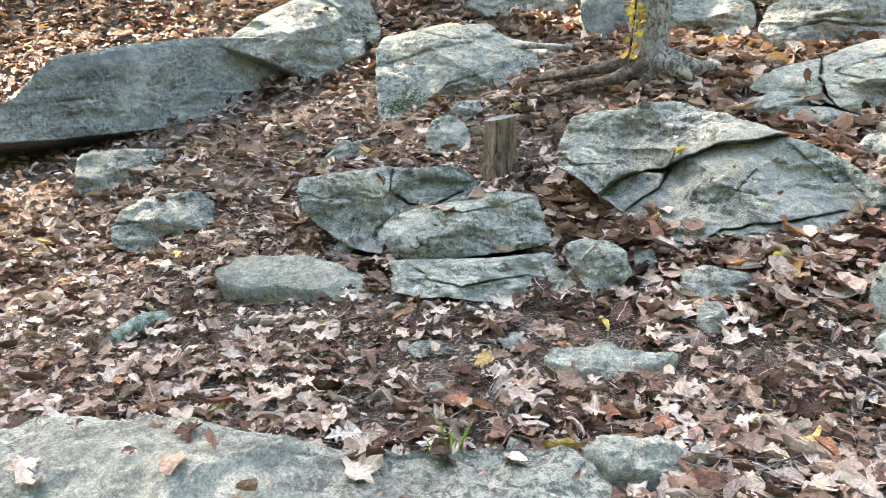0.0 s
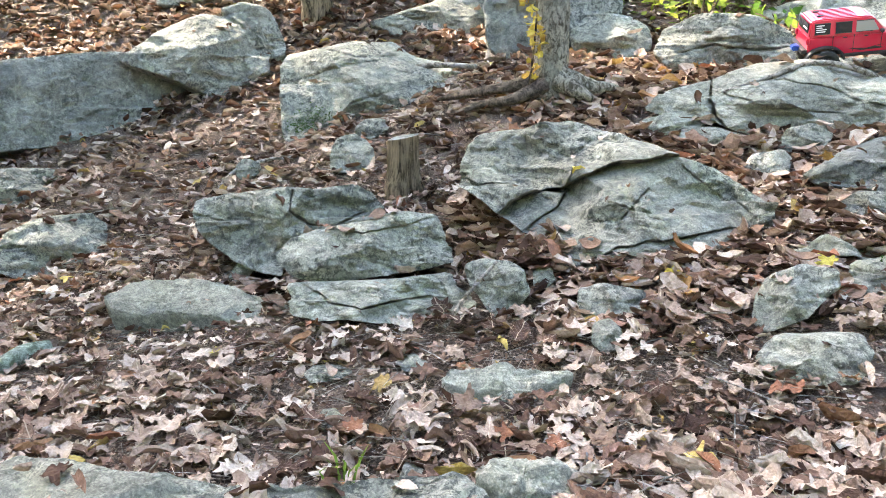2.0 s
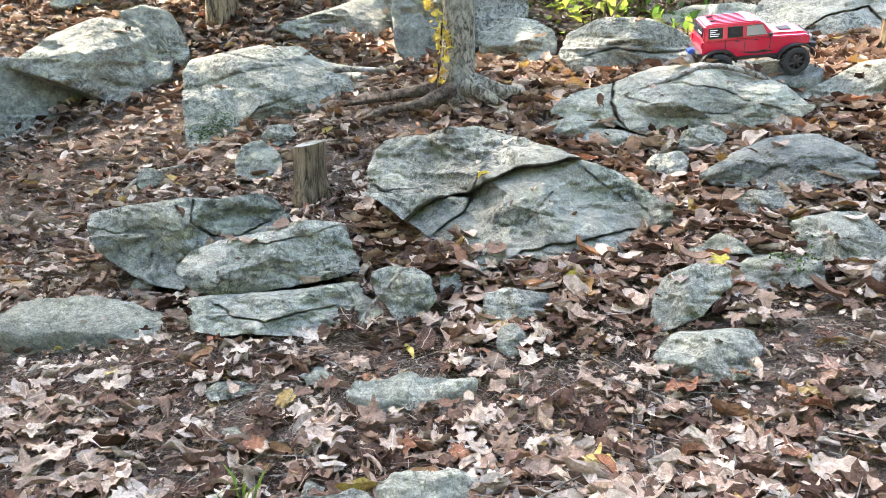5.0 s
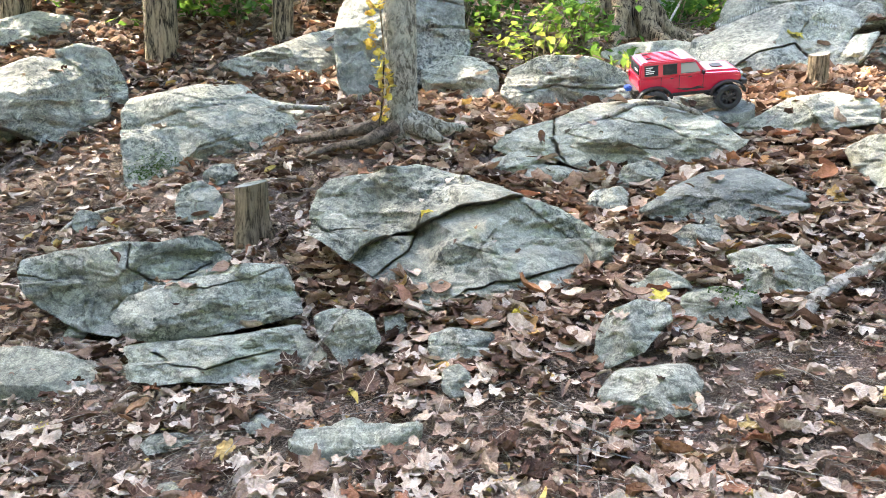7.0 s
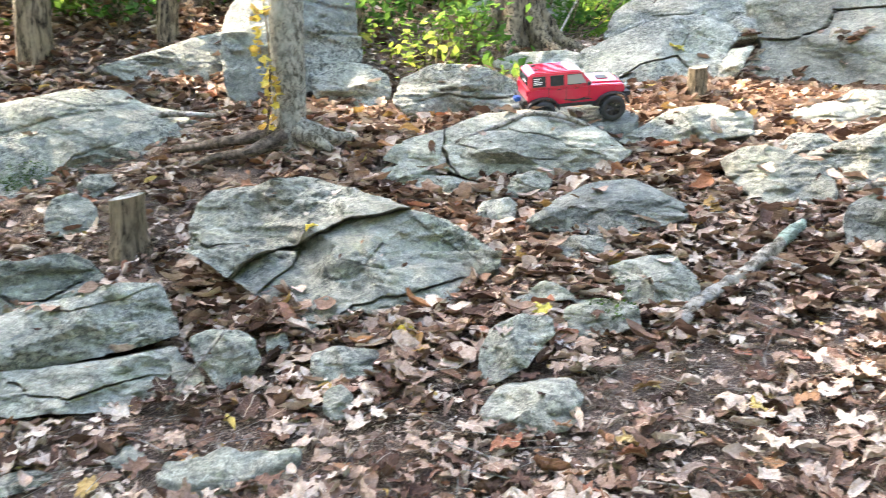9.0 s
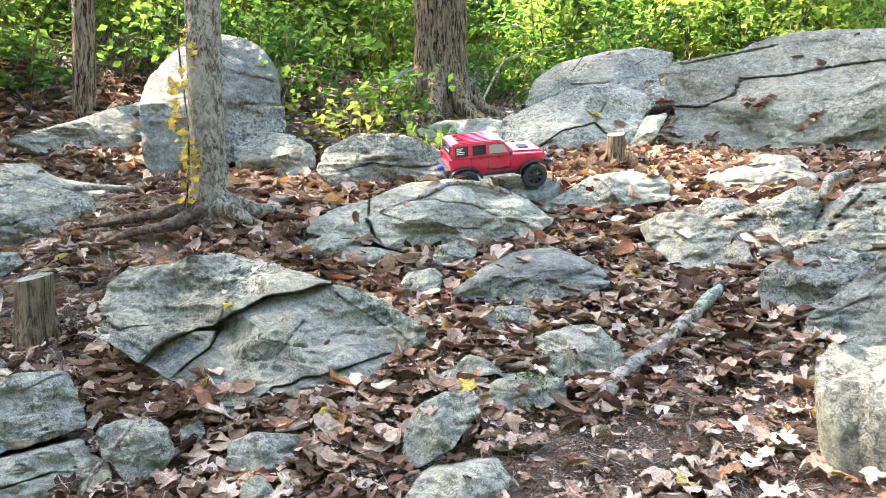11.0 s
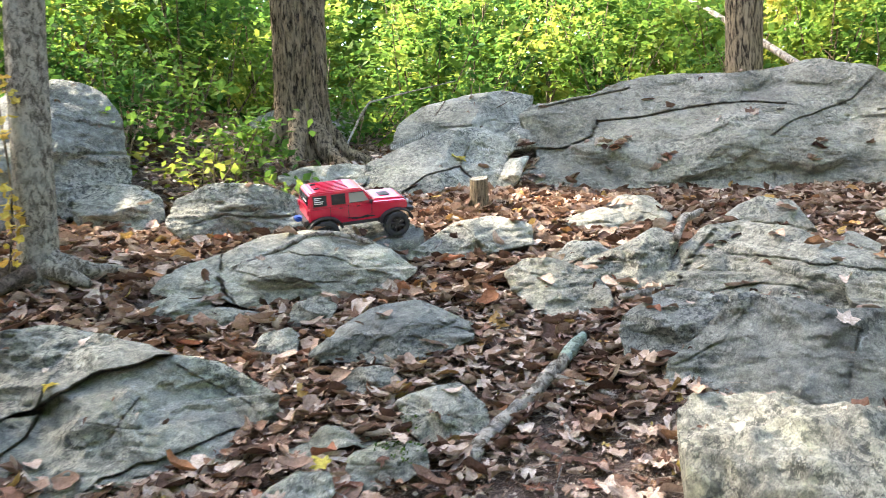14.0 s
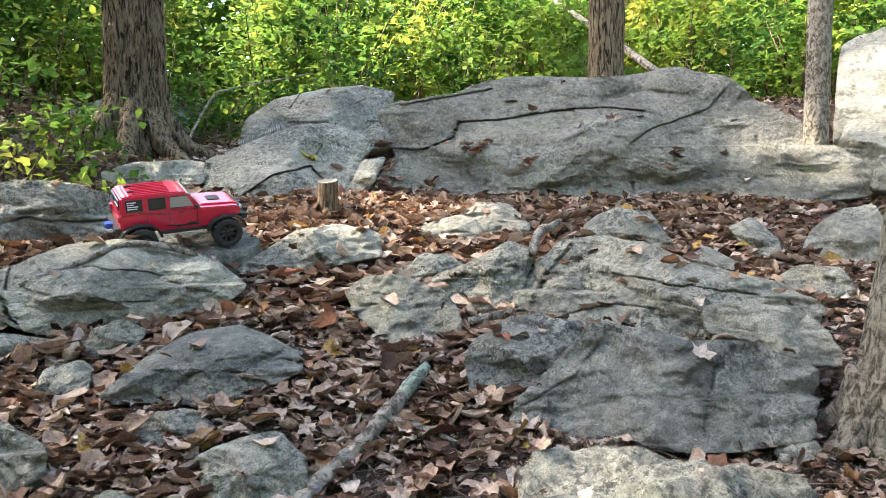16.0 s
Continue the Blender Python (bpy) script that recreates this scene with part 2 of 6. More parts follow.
# ---- ground ----
def axis_steps(lo, hi, step, far):
    inner = list(np.arange(lo, hi + step / 2, step))
    out, d = [], step
    v = hi
    while v < far:
        d *= 1.22
        v += d
        out.append(v)
    low, d, v = [], step, lo
    while v > -far:
        d *= 1.22
        v -= d
        low.append(v)
    return np.array(low[::-1] + inner + out)


def build_ground():
    xs, ys = axis_steps(-2.5, 5.5, 0.05, 70), axis_steps(-0.5, 8.0, 0.05, 90)
    X, Y = np.meshgrid(xs, ys)
    Z = ground_z(X, Y)
    Z += np.array([0.008 * noise.fractal(Vector((x * 3, y * 3, 0.0)), 0.8, 2.0, 4) for x, y in zip(X.ravel(), Y.ravel())]).reshape(X.shape)
    nx = len(xs)
    v = np.stack([X.ravel(), Y.ravel(), Z.ravel()], 1)
    i = (np.arange(len(ys) - 1)[:, None] * nx + np.arange(nx - 1)[None, :]).ravel()
    ob = mesh_object("ground", v, np.stack([i, i + 1, i + nx + 1, i + nx], 1), SOIL)
    return tagged(ob, "dark brown forest soil with needles on a rising slope", "ground", kind="structure")


ground = build_ground()


# ---- boulders ----
def lattice(i, j, seed):
    h = np.sin(i * 127.1 + j * 311.7 + seed * 74.7) * 43758.5453
    return 2 * (h - np.floor(h)) - 1


def facet_noise(u, v, seed):
    """Flat triangular facets that meet in creases, from -1 to 1."""
    k = (u + v) * 0.366
    a, b = u + k, v + k
    i, j = np.floor(a), np.floor(b)
    fx, fy = a - i, b - j
    h00, h11 = lattice(i, j, seed), lattice(i + 1, j + 1, seed)
    h10, h01 = lattice(i + 1, j, seed), lattice(i, j + 1, seed)
    return np.where(fx > fy, h00 + (h10 - h00) * fx + (h11 - h10) * fy, h00 + (h01 - h00) * fy + (h11 - h01) * fx)


def soft_noise(u, v, seed, octaves=4, rough=0.55):
    total, amp = 0.0, 1.0
    for k in range(octaves):
        i, j = np.floor(u), np.floor(v)
        fx, fy = u - i, v - j
        fx, fy = fx * fx * (3 - 2 * fx), fy * fy * (3 - 2 * fy)
        s = seed + 11.3 * k
        a = lattice(i, j, s) * (1 - fx) + lattice(i + 1, j, s) * fx
        b = lattice(i, j + 1, s) * (1 - fx) + lattice(i + 1, j + 1, s) * fx
        total = total + amp * (a * (1 - fy) + b * fy)
        u, v, amp = u * 2.03 + 5.1, v * 2.03 + 2.7, amp * rough
    return total


def smooth_outline(pts, n):
    p = np.array(pts, float)
    for _ in range(1):
        q = np.roll(p, -1, 0)
        p = np.stack([0.9 * p + 0.1 * q, 0.1 * p + 0.9 * q], 1).reshape(-1, 2)
    closed = np.vstack([p, p[:1]])
    s = np.r_[0, np.cumsum(np.linalg.norm(np.diff(closed, axis=0), axis=1))]
    u = np.linspace(0, s[-1], n, endpoint=False)
    return np.stack([np.interp(u, s, closed[:, 0]), np.interp(u, s, closed[:, 1])], 1)


def rock(at, yaw, lean, thick, outline, seed, mat=None, label="grey gneiss boulder half sunk in leaf litter", cracks=(), bulge=0.17, name="boulder", facets=9, drop=0.25, under=1.12, relief=1.0, crest=None, fine=1.0):
    """A boulder: its face is an outline on a plane that leans back, broken into flats and ledges; the body runs back into the slope."""
    rnd = np.random.RandomState(seed)
    o = np.array(outline, float)
    size = math.sqrt(np.ptp(o[:, 0]) * np.ptp(o[:, 1]))
    away = math.hypot(at[0] - 0.7, at[1] - 0.1)
    res = 0.0029 * max(away, 1.0) * fine
    o = o.mean(0) + (o - o.mean(0)) * 1.015
    if lean < 60:
        mid_v = o[:, 1].mean()
        o[:, 1] = np.where(o[:, 1] < mid_v, mid_v + (o[:, 1] - mid_v) * under, o[:, 1])
    around = np.sum(np.linalg.norm(o - np.roll(o, -1, 0), axis=1))
    n = int(np.clip(around / res, 48, 1400))
    ring = smooth_outline(o, n)
    if np.sum(ring[:, 0] * np.roll(ring[:, 1], -1) - ring[:, 1] * np.roll(ring[:, 0], -1)) < 0:
        ring = ring[::-1].copy()
    c = ring.mean(0)
    ring += (ring - c) * ((0.05 if size < 0.3 else 0.025) * facet_noise(ring[:, 0] * 5 / size + 3.3, ring[:, 1] * 5 / size, seed) + 0.012 * soft_noise(ring[:, 0] * 16 / size, ring[:, 1] * 16 / size, seed))[:, None]
    rings = int(np.clip(np.linalg.norm(ring - c, axis=1).mean() / res, 9, 170))
    step = np.linspace(0, 1, rings + 1)[1:]
    uv = np.concatenate([c[None, :], (c + step[:, None, None] * (ring - c)[None]).reshape(-1, 2)])
    s = np.concatenate([[0], np.repeat(step, n)])
    q = (uv - c) / size
    w = np.full(len(uv), 1.0)
    for k in range(facets):
        a, tilt, off = rnd.uniform(0, 2 * math.pi), rnd.uniform(1.5, 6.0), rnd.uniform(0.6, 1.5)
        w = np.minimum(w, off - tilt * (q[:, 0] * math.cos(a) + q[:, 1] * math.sin(a)))
    if crest is not None:
        # the top breaks back over a crest
        w = np.minimum(w, 1.0 - 5.0 * (q[:, 1] - crest - 0.12 * q[:, 0]))
    w = (np.clip(w, -1.0, 1) - 0.35) * bulge * size
    # the foot comes forward out of the litter, the top rounds off
    w = np.where(q[:, 1] < 0, np.maximum(w, -0.3 * bulge * size), w - 0.3 * bulge * size * s ** 10)
    la = rnd.uniform(-0.3, 0.1)
    lc, lsn = math.cos(la), math.sin(la)
    calm = relief * (float(np.clip(0.5 / size, 0.45, 1.0)) if bulge > 0.03 else 0.35)
    wx, wy = 0.05 * soft_noise(q[:, 0] * 4, q[:, 1] * 4, seed + 1), 0.05 * soft_noise(q[:, 0] * 4, q[:, 1] * 4, seed + 2)
    bu, bv = lc * q[:, 0] + lsn * q[:, 1] + wx, lc * q[:, 1] - lsn * q[:, 0] + wy
    w += calm * size * (0.1 * facet_noise(bu * 2.0 + seed, bv * 3.2, seed) + 0.042 * facet_noise(bu * 5 + seed, bv * 9, seed + 3) + 0.014 * facet_noise(bu * 13, bv * 24, seed + 4))
    # ledges along the bedding, here and there
    m = lc * uv[:, 1] - lsn * uv[:, 0]
    beds = m / (0.045 * max(1.0, size / 0.5)) + 0.5 * soft_noise(uv[:, 0] * 3, uv[:, 1] * 6, seed + 5)
    some = np.clip(soft_noise(uv[:, 0] * 4 + 9, uv[:, 1] * 7, seed + 6, 2) - 0.1, 0, 0.6) / 0.6
    w += relief * 0.017 * some * (beds - np.floor(beds) - 0.5) * min(1.0, size * 3)
    w += 0.005 * facet_noise(uv[:, 0] * 30, uv[:, 1] * 44, seed + 7) * min(1.0, size * 4) + 0.0016 * soft_noise(uv[:, 0] * 90, uv[:, 1] * 90, seed + 8, 3)
    for path, width, deep, lip in cracks:
        pa = np.array(path, float)
        best, side = np.full(len(uv), 9.0), np.zeros(len(uv))
        wob = 0.006 * soft_noise(uv[:, 0] * 22, uv[:, 1] * 22, seed + 12)
        at_uv = uv + np.stack([0.5 * wob, wob], 1)
        for a, b in zip(pa[:-1], pa[1:]):
            d = b - a
            t = np.clip(((at_uv - a) @ d) / (d @ d), 0, 1)
            off = at_uv - a - t[:, None] * d
            dist = np.linalg.norm(off, axis=1)
            near = dist < best
            side[near] = np.sign(d[0] * off[near, 1] - d[1] * off[near, 0])
            best = np.minimum(best, dist)
        ends = np.minimum(np.linalg.norm(at_uv - pa[0], axis=1), np.linalg.norm(at_uv - pa[-1], axis=1))
        vary = 0.36 * width * (1 + 1.0 * soft_noise(uv[:, 0] * 9, uv[:, 1] * 9, seed + 13, 2)) * np.clip(0.35 + ends / 0.12, 0, 1)
        w -= 0.7 * deep * np.clip(1.35 - best / np.maximum(vary, 0.5 * res), 0, 1)
        w += 0.45 * lip * side * np.exp(-best / 0.1)
    yw, ln = radians(yaw), radians(lean)
    right, back = np.array((math.cos(yw), math.sin(yw), 0)), np.array((-math.sin(yw), math.cos(yw), 0))
    up = back * math.sin(ln) + np.array((0, 0, math.cos(ln)))
    out = -back * math.cos(ln) + np.array((0, 0, math.sin(ln)))
    push = out if lean >= 60 else -back + np.array((0, 0, float(np.clip((0.8 - at[2]) / away, -0.1, 0.28))))
    front = uv[:, :1] * right + uv[:, 1:] * up + w[:, None] * push
    verts = [front]
    edge = front[-n:]
    mid = edge.mean(0)
    for k, (shrink, deep) in enumerate(((1.0, 0.12), (0.97, 0.4), (0.9, 0.7), (0.7, 1.0), (0.35, 1.05))):
        v = mid + (edge - mid) * shrink + (back * (0.15 if lean > 60 else 1.0) + np.array((0, 0, -max(drop, 0.9 if lean > 60 else 0.0)))) * thick * deep
        verts.append(v)
    v = np.vstack(verts)
    total = rings + 5
    j = np.arange(n)
    fan = np.stack([np.zeros(n, int), 1 + j, 1 + (j + 1) % n], 1)
    base = 1 + np.arange(total - 1)[:, None] * n
    quads = np.stack([base + j, base + n + j, base + n + (j + 1) % n, base + (j + 1) % n], 2).reshape(-1, 4)
    faces = fan.tolist() + quads.tolist() + [[1 + (total - 1) * n + k for k in range(n)]]
    ob = mesh_object(name, v, faces, mat or ROCK)
    ob.location = at
    return tagged(ob, label, "boulder" if name == "boulder" else "rock", "boulders on the slope" if name == "boulder" else "small stones on the slope")


rock((-1.73, 3.99, 0.44), 29.0, 12, 0.9, [(-1.18, 0.05), (-0.76, 0.14), (-0.54, 0.37), (-0.25, 0.42), (0.25, 0.48), (0.56, 0.49), (0.85, 0.39), (0.91, 0.24), (0.86, 0.14), (0.56, 0.08), (0.01, -0.01), (-0.56, -0.06), (-1.04, -0.07)], 11, mat=ROCK_DARK, label="long slab of blue-grey gneiss with a flat dark face", bulge=0.07, cracks=[([(0.4, 0.4), (0.45, 0.25), (0.41, 0.09)], 0.004, 0.015, 0.0)], under=1.0, relief=0.6)
rock((-0.75, 4.36, 0.75), 15.9, 25, 0.5, [(-0.79, 0.14), (-0.51, 0.34), (-0.35, 0.42), (-0.1, 0.41), (0.03, 0.27), (0.04, 0.1), (-0.1, 0.01), (-0.23, -0.07), (-0.51, 0.06)], 12, label="rounded grey boulder behind the long slab", cracks=[([(-0.23, 0.34), (-0.1, 0.2), (-0.09, 0.03)], 0.006, 0.03, 0.0)])
rock((-0.6, 4.6, 0.8), 13.4, 25, 0.4, [(-0.45, 0.4), (-0.32, 0.46), (-0.17, 0.42), (-0.08, 0.22), (-0.07, 0.06), (-0.19, 0.01), (-0.35, 0.15)], 13, label="rounded grey boulder behind the long slab")
rock((-0.4, 3.67, 0.54), 13.7, 35, 0.6, [(-0.06, 0.39), (-0.02, 0.47), (0.15, 0.51), (0.32, 0.56), (0.53, 0.56), (0.61, 0.48), (0.78, 0.44), (0.95, 0.4), (0.91, 0.32), (0.76, 0.22), (0.53, 0.15), (0.31, 0.13), (0.22, 0.05), (0.03, -0.01), (-0.04, 0.02), (-0.06, 0.18)], 14, label="cracked grey boulder with moss beside the tree roots", cracks=[([(0.15, 0.5), (0.32, 0.45), (0.55, 0.47)], 0.005, 0.02, 0.0), ([(0.01, 0.31), (0.2, 0.38), (0.43, 0.43)], 0.005, 0.02, 0.0), ([(0.19, 0.05), (0.28, 0.18), (0.48, 0.25)], 0.005, 0.02, 0.0)])
rock((-0.02, 3.15, 0.45), 9.4, 30, 0.12, [(-0.1, 0.09), (-0.07, 0.15), (0.01, 0.17), (0.08, 0.11), (0.09, 0.04), (-0.01, -0.0), (-0.09, 0.01)], 15, label="small grey stone lying among dry leaves", name="stone")
rock((0.0, 3.47, 0.56), 8.2, 30, 0.1, [(-0.07, 0.05), (-0.02, 0.09), (0.06, 0.09), (0.08, 0.04), (0.0, -0.01), (-0.06, 0.01)], 16, label="small grey stone lying among dry leaves", name="stone")
rock((-0.51, 3.3, 0.38), 16.9, 30, 0.1, [(-0.05, 0.06), (-0.02, 0.1), (0.05, 0.08), (0.06, 0.03), (-0.02, -0.0), (-0.05, 0.02)], 17, label="small grey stone lying among dry leaves", name="stone")
rock((-1.05, 2.6, 0.12), 31.2, 35, 0.3, [(-0.15, 0.09), (-0.11, 0.18), (0.02, 0.23), (0.18, 0.24), (0.24, 0.18), (0.21, 0.06), (0.1, -0.01), (-0.07, 0.0), (-0.15, 0.04)], 18)
rock((-1.66, 3.31, 0.18), 33.4, 35, 0.35, [(-0.14, 0.22), (0.07, 0.24), (0.23, 0.23), (0.34, 0.19), (0.27, 0.13), (0.1, 0.06), (-0.05, -0.0), (-0.18, 0.01)], 19)
rock((-0.25, 2.3, 0.31), 18.8, 25, 0.35, [(-0.11, 0.12), (-0.1, 0.17), (0.04, 0.19), (0.17, 0.2), (0.27, 0.19), (0.42, 0.21), (0.48, 0.17), (0.51, 0.12), (0.41, 0.07), (0.26, 0.03), (0.17, -0.0), (0.15, -0.07), (0.05, -0.04), (-0.01, -0.01), (-0.08, 0.05)], 20, label="blocky grey boulder with a broken top", cracks=[([(0.195, 0.188), (0.183, 0.125), (0.239, 0.074), (0.338, 0.071), (0.452, 0.116)], 0.006, 0.05, 0), ([(-0.11, 0.119), (-0.055, 0.106), (0.0, 0.09)], 0.004, 0.025, 0), ([(0.068, 0.178), (0.076, 0.095), (0.062, 0.005)], 0.003, 0.012, 0.004)], fine=0.7)
rock((0.1, 2.06, 0.29), 11.9, 30, 0.3, [(-0.14, 0.08), (-0.1, 0.13), (-0.01, 0.16), (0.12, 0.18), (0.2, 0.21), (0.33, 0.2), (0.35, 0.13), (0.36, 0.05), (0.26, 0.03), (0.11, 0.01), (-0.03, -0.0), (-0.1, 0.02)], 21, label="lens-shaped grey boulder overhanging a dark gap", cracks=[([(-0.028, 0.162), (0.099, 0.138), (0.23, 0.162), (0.313, 0.187)], 0.003, 0.015, 0.006)], under=1.0, crest=0.14, fine=0.7)
rock((0.31, 1.92, 0.23), 6.8, 45, 0.3, [(-0.3, 0.11), (-0.21, 0.12), (-0.09, 0.12), (0.03, 0.13), (0.15, 0.15), (0.2, 0.08), (0.21, 0.01), (0.1, -0.01), (-0.01, -0.0), (-0.12, 0.01), (-0.2, 0.01), (-0.28, 0.02)], 22, mat=ROCK_PALE, label="low cracked grey slab under an overhanging boulder", cracks=[([(-0.223, 0.091), (-0.164, 0.052), (-0.089, 0.037), (-0.001, 0.063), (0.089, 0.071)], 0.005, 0.035, 0.008), ([(0.121, 0.127), (0.15, 0.067), (0.133, 0.016)], 0.003, 0.02, 0)], fine=0.7)
rock((-0.21, 2.16, 0.222), 19.0, 76, 0.2, [(-0.36, 0.07), (-0.27, 0.15), (-0.16, 0.12), (-0.01, 0.04), (0.05, -0.01), (0.25, -0.04), (0.36, -0.18), (0.39, -0.26), (0.29, -0.23), (0.14, -0.2), (-0.01, -0.15), (-0.2, -0.07), (-0.33, -0.01)], 23, mat=ROCK_PALE, label="long low pale ledge of bedrock", cracks=[([(-0.012, 0.003), (0.098, -0.056), (0.221, -0.05)], 0.004, 0.02, 0)], bulge=0.03)
rock((-0.24, 2.32, 0.2), 18.4, 25, 0.06, [(-0.03, 0.02), (-0.0, 0.07), (0.04, 0.08), (0.05, 0.04), (0.01, -0.0), (-0.02, 0.01)], 24, label="small grey stone lying among dry leaves", name="stone")
rock((0.59, 1.94, 0.25), -1.4, 25, 0.15, [(-0.11, 0.13), (-0.07, 0.15), (0.01, 0.15), (0.05, 0.12), (0.07, 0.07), (0.04, 0.02), (-0.01, -0.0), (-0.05, 0.03), (-0.1, 0.09)], 25, label="round grey stone wedged beside the low slab", name="stone")
rock((0.9, 2.13, 0.34), -8.1, 42, 0.5, [(-0.53, 0.34), (-0.52, 0.42), (-0.47, 0.47), (-0.33, 0.5), (-0.16, 0.54), (-0.01, 0.49), (0.16, 0.41), (0.3, 0.37), (0.35, 0.33), (0.44, 0.25), (0.42, 0.18), (0.35, 0.16), (0.34, 0.09), (0.26, 0.02), (0.16, -0.01), (0.0, 0.0), (-0.11, 0.02), (-0.22, 0.03), (-0.27, 0.12), (-0.35, 0.17), (-0.45, 0.23), (-0.51, 0.26)], 26, label="large grey-green boulder split by a deep slanting crack", bulge=0.15, relief=1.5, cracks=[([(-0.351, 0.157), (-0.315, 0.211), (-0.227, 0.257), (-0.145, 0.287), (-0.032, 0.361), (0.066, 0.378), (0.164, 0.406)], 0.004, 0.085, 0.07), ([(-0.255, 0.125), (-0.18, 0.2), (-0.161, 0.273)], 0.004, 0.05, 0.02), ([(-0.092, 0.006), (-0.001, 0.062), (0.091, 0.093), (0.168, 0.108), (0.32, 0.154)], 0.0025, 0.04, 0.02), ([(0.01, 0.162), (0.086, 0.276)], 0.003, 0.02, 0), ([(-0.511, 0.307), (-0.452, 0.268), (-0.349, 0.279)], 0.003, 0.02, 0.004), ([(0.181, 0.366), (0.292, 0.293), (0.382, 0.212)], 0.003, 0.018, 0.006)], crest=0.22, fine=0.55)
rock((1.52, 3.02, 0.64), -17.0, 35, 0.4, [(-0.42, 0.1), (-0.33, 0.2), (-0.19, 0.25), (-0.02, 0.34), (0.17, 0.36), (0.37, 0.32), (0.51, 0.25), (0.57, 0.16), (0.49, 0.09), (0.35, 0.06), (0.15, 0.03), (-0.0, -0.0), (-0.1, 0.04), (-0.18, 0.08), (-0.31, 0.07)], 27, mat=ROCK_PALE, label="lens-shaped pale grey boulder propped on smaller stones", drop=0.0, cracks=[([(-0.186, 0.271), (-0.175, 0.157), (-0.136, 0.078), (-0.076, 0.015)], 0.006, 0.07, 0.01), ([(0.06, 0.257), (0.263, 0.226), (0.459, 0.141)], 0.003, 0.018, 0.008), ([(-0.119, 0.185), (0.042, 0.13), (0.264, 0.12)], 0.003, 0.015, 0.006)], under=1.0, fine=0.7)
rock((1.16, 3.1, 0.63), -10.3, 40, 0.12, [(-0.04, 0.07), (0.08, 0.12), (0.21, 0.07), (0.13, 0.0), (-0.02, -0.01)], 28, mat=ROCK_PALE, label="small grey stone lying among dry leaves", name="stone")
rock((1.35, 2.97, 0.6), -14.2, 40, 0.15, [(-0.12, 0.06), (-0.0, 0.1), (0.16, 0.05), (0.13, -0.0), (-0.02, -0.0), (-0.11, 0.02)], 29)
rock((1.61, 2.83, 0.6), -19.7, 25, 0.12, [(-0.06, 0.02), (-0.04, 0.09), (0.05, 0.12), (0.12, 0.08), (0.09, 0.03), (0.0, -0.0)], 30, label="small grey stone lying among dry leaves", name="stone")
rock((1.79, 2.38, 0.54), -26.6, 45, 0.35, [(-0.3, 0.04), (-0.21, 0.14), (-0.09, 0.22), (0.04, 0.24), (0.15, 0.18), (0.23, 0.13), (0.22, 0.08), (0.09, 0.03), (-0.0, -0.0), (-0.14, 0.01), (-0.26, 0.01)], 31, mat=ROCK_DARK, cracks=[([(0.08, 0.18), (0.15, 0.12), (0.22, 0.1)], 0.0062, 0.02, 0.0)])
rock((2.37, 3.11, 0.79), -29.5, 45, 0.35, [(-0.23, 0.03), (-0.08, 0.16), (-0.01, 0.22), (0.16, 0.25), (0.33, 0.2), (0.34, 0.08), (0.17, 0.05), (0.0, -0.01), (-0.15, -0.01)], 32, cracks=[([(-0.01, 0.22), (0.06, 0.14), (0.1, 0.05)], 0.0074, 0.025, 0.0)])
rock((1.67, 1.96, 0.42), -27.0, 40, 0.2, [(-0.09, 0.11), (0.0, 0.15), (0.09, 0.16), (0.16, 0.09), (0.16, 0.03), (0.1, 0.01), (0.0, -0.01), (-0.06, 0.04)], 33)
rock((1.18, 1.71, 0.33), -16.0, 35, 0.2, [(-0.03, 0.07), (0.0, 0.12), (0.07, 0.16), (0.15, 0.15), (0.15, 0.11), (0.11, 0.07), (0.08, 0.03), (-0.01, -0.01), (-0.03, 0.02)], 34)
rock((1.49, 1.81, 0.38), -24.2, 40, 0.15, [(-0.09, 0.08), (-0.0, 0.11), (0.09, 0.1), (0.1, 0.04), (0.0, -0.0), (-0.09, 0.0)], 35, label="small grey stone lying among dry leaves", name="stone")
rock((1.37, 2.02, 0.41), -18.7, 60, 0.15, [(-0.07, 0.03), (0.06, 0.11), (0.19, 0.14), (0.22, 0.09), (0.12, 0.02), (-0.0, -0.01)], 36, mat=ROCK_PALE)
rock((1.64, 2.27, 0.48), -22.9, 40, 0.12, [(-0.09, 0.06), (-0.04, 0.09), (0.05, 0.09), (0.1, 0.03), (0.03, -0.0), (-0.08, 0.0)], 37, label="small grey stone lying among dry leaves", name="stone")
rock((1.19, 1.48, 0.28), -18.8, 45, 0.2, [(-0.1, 0.05), (-0.07, 0.1), (0.03, 0.12), (0.1, 0.13), (0.12, 0.09), (0.09, 0.03), (-0.0, -0.0), (-0.08, 0.02)], 38)
rock((0.83, 1.85, 0.27), -6.6, 40, 0.12, [(-0.06, 0.09), (-0.0, 0.11), (0.1, 0.1), (0.12, 0.06), (0.07, 0.02), (-0.03, 0.0), (-0.06, 0.05)], 39, label="small grey stone lying among dry leaves", name="stone")
rock((0.81, 1.71, 0.25), -6.5, 30, 0.07, [(-0.02, 0.06), (0.02, 0.08), (0.05, 0.05), (0.04, 0.01), (0.01, -0.0), (-0.02, 0.02)], 40, label="small grey stone lying among dry leaves", name="stone")
rock((0.69, 2.05, 0.29), -2.0, 30, 0.06, [(-0.02, 0.06), (0.03, 0.07), (0.04, 0.03), (0.0, -0.0), (-0.02, 0.02)], 41, label="small grey stone lying among dry leaves", name="stone")
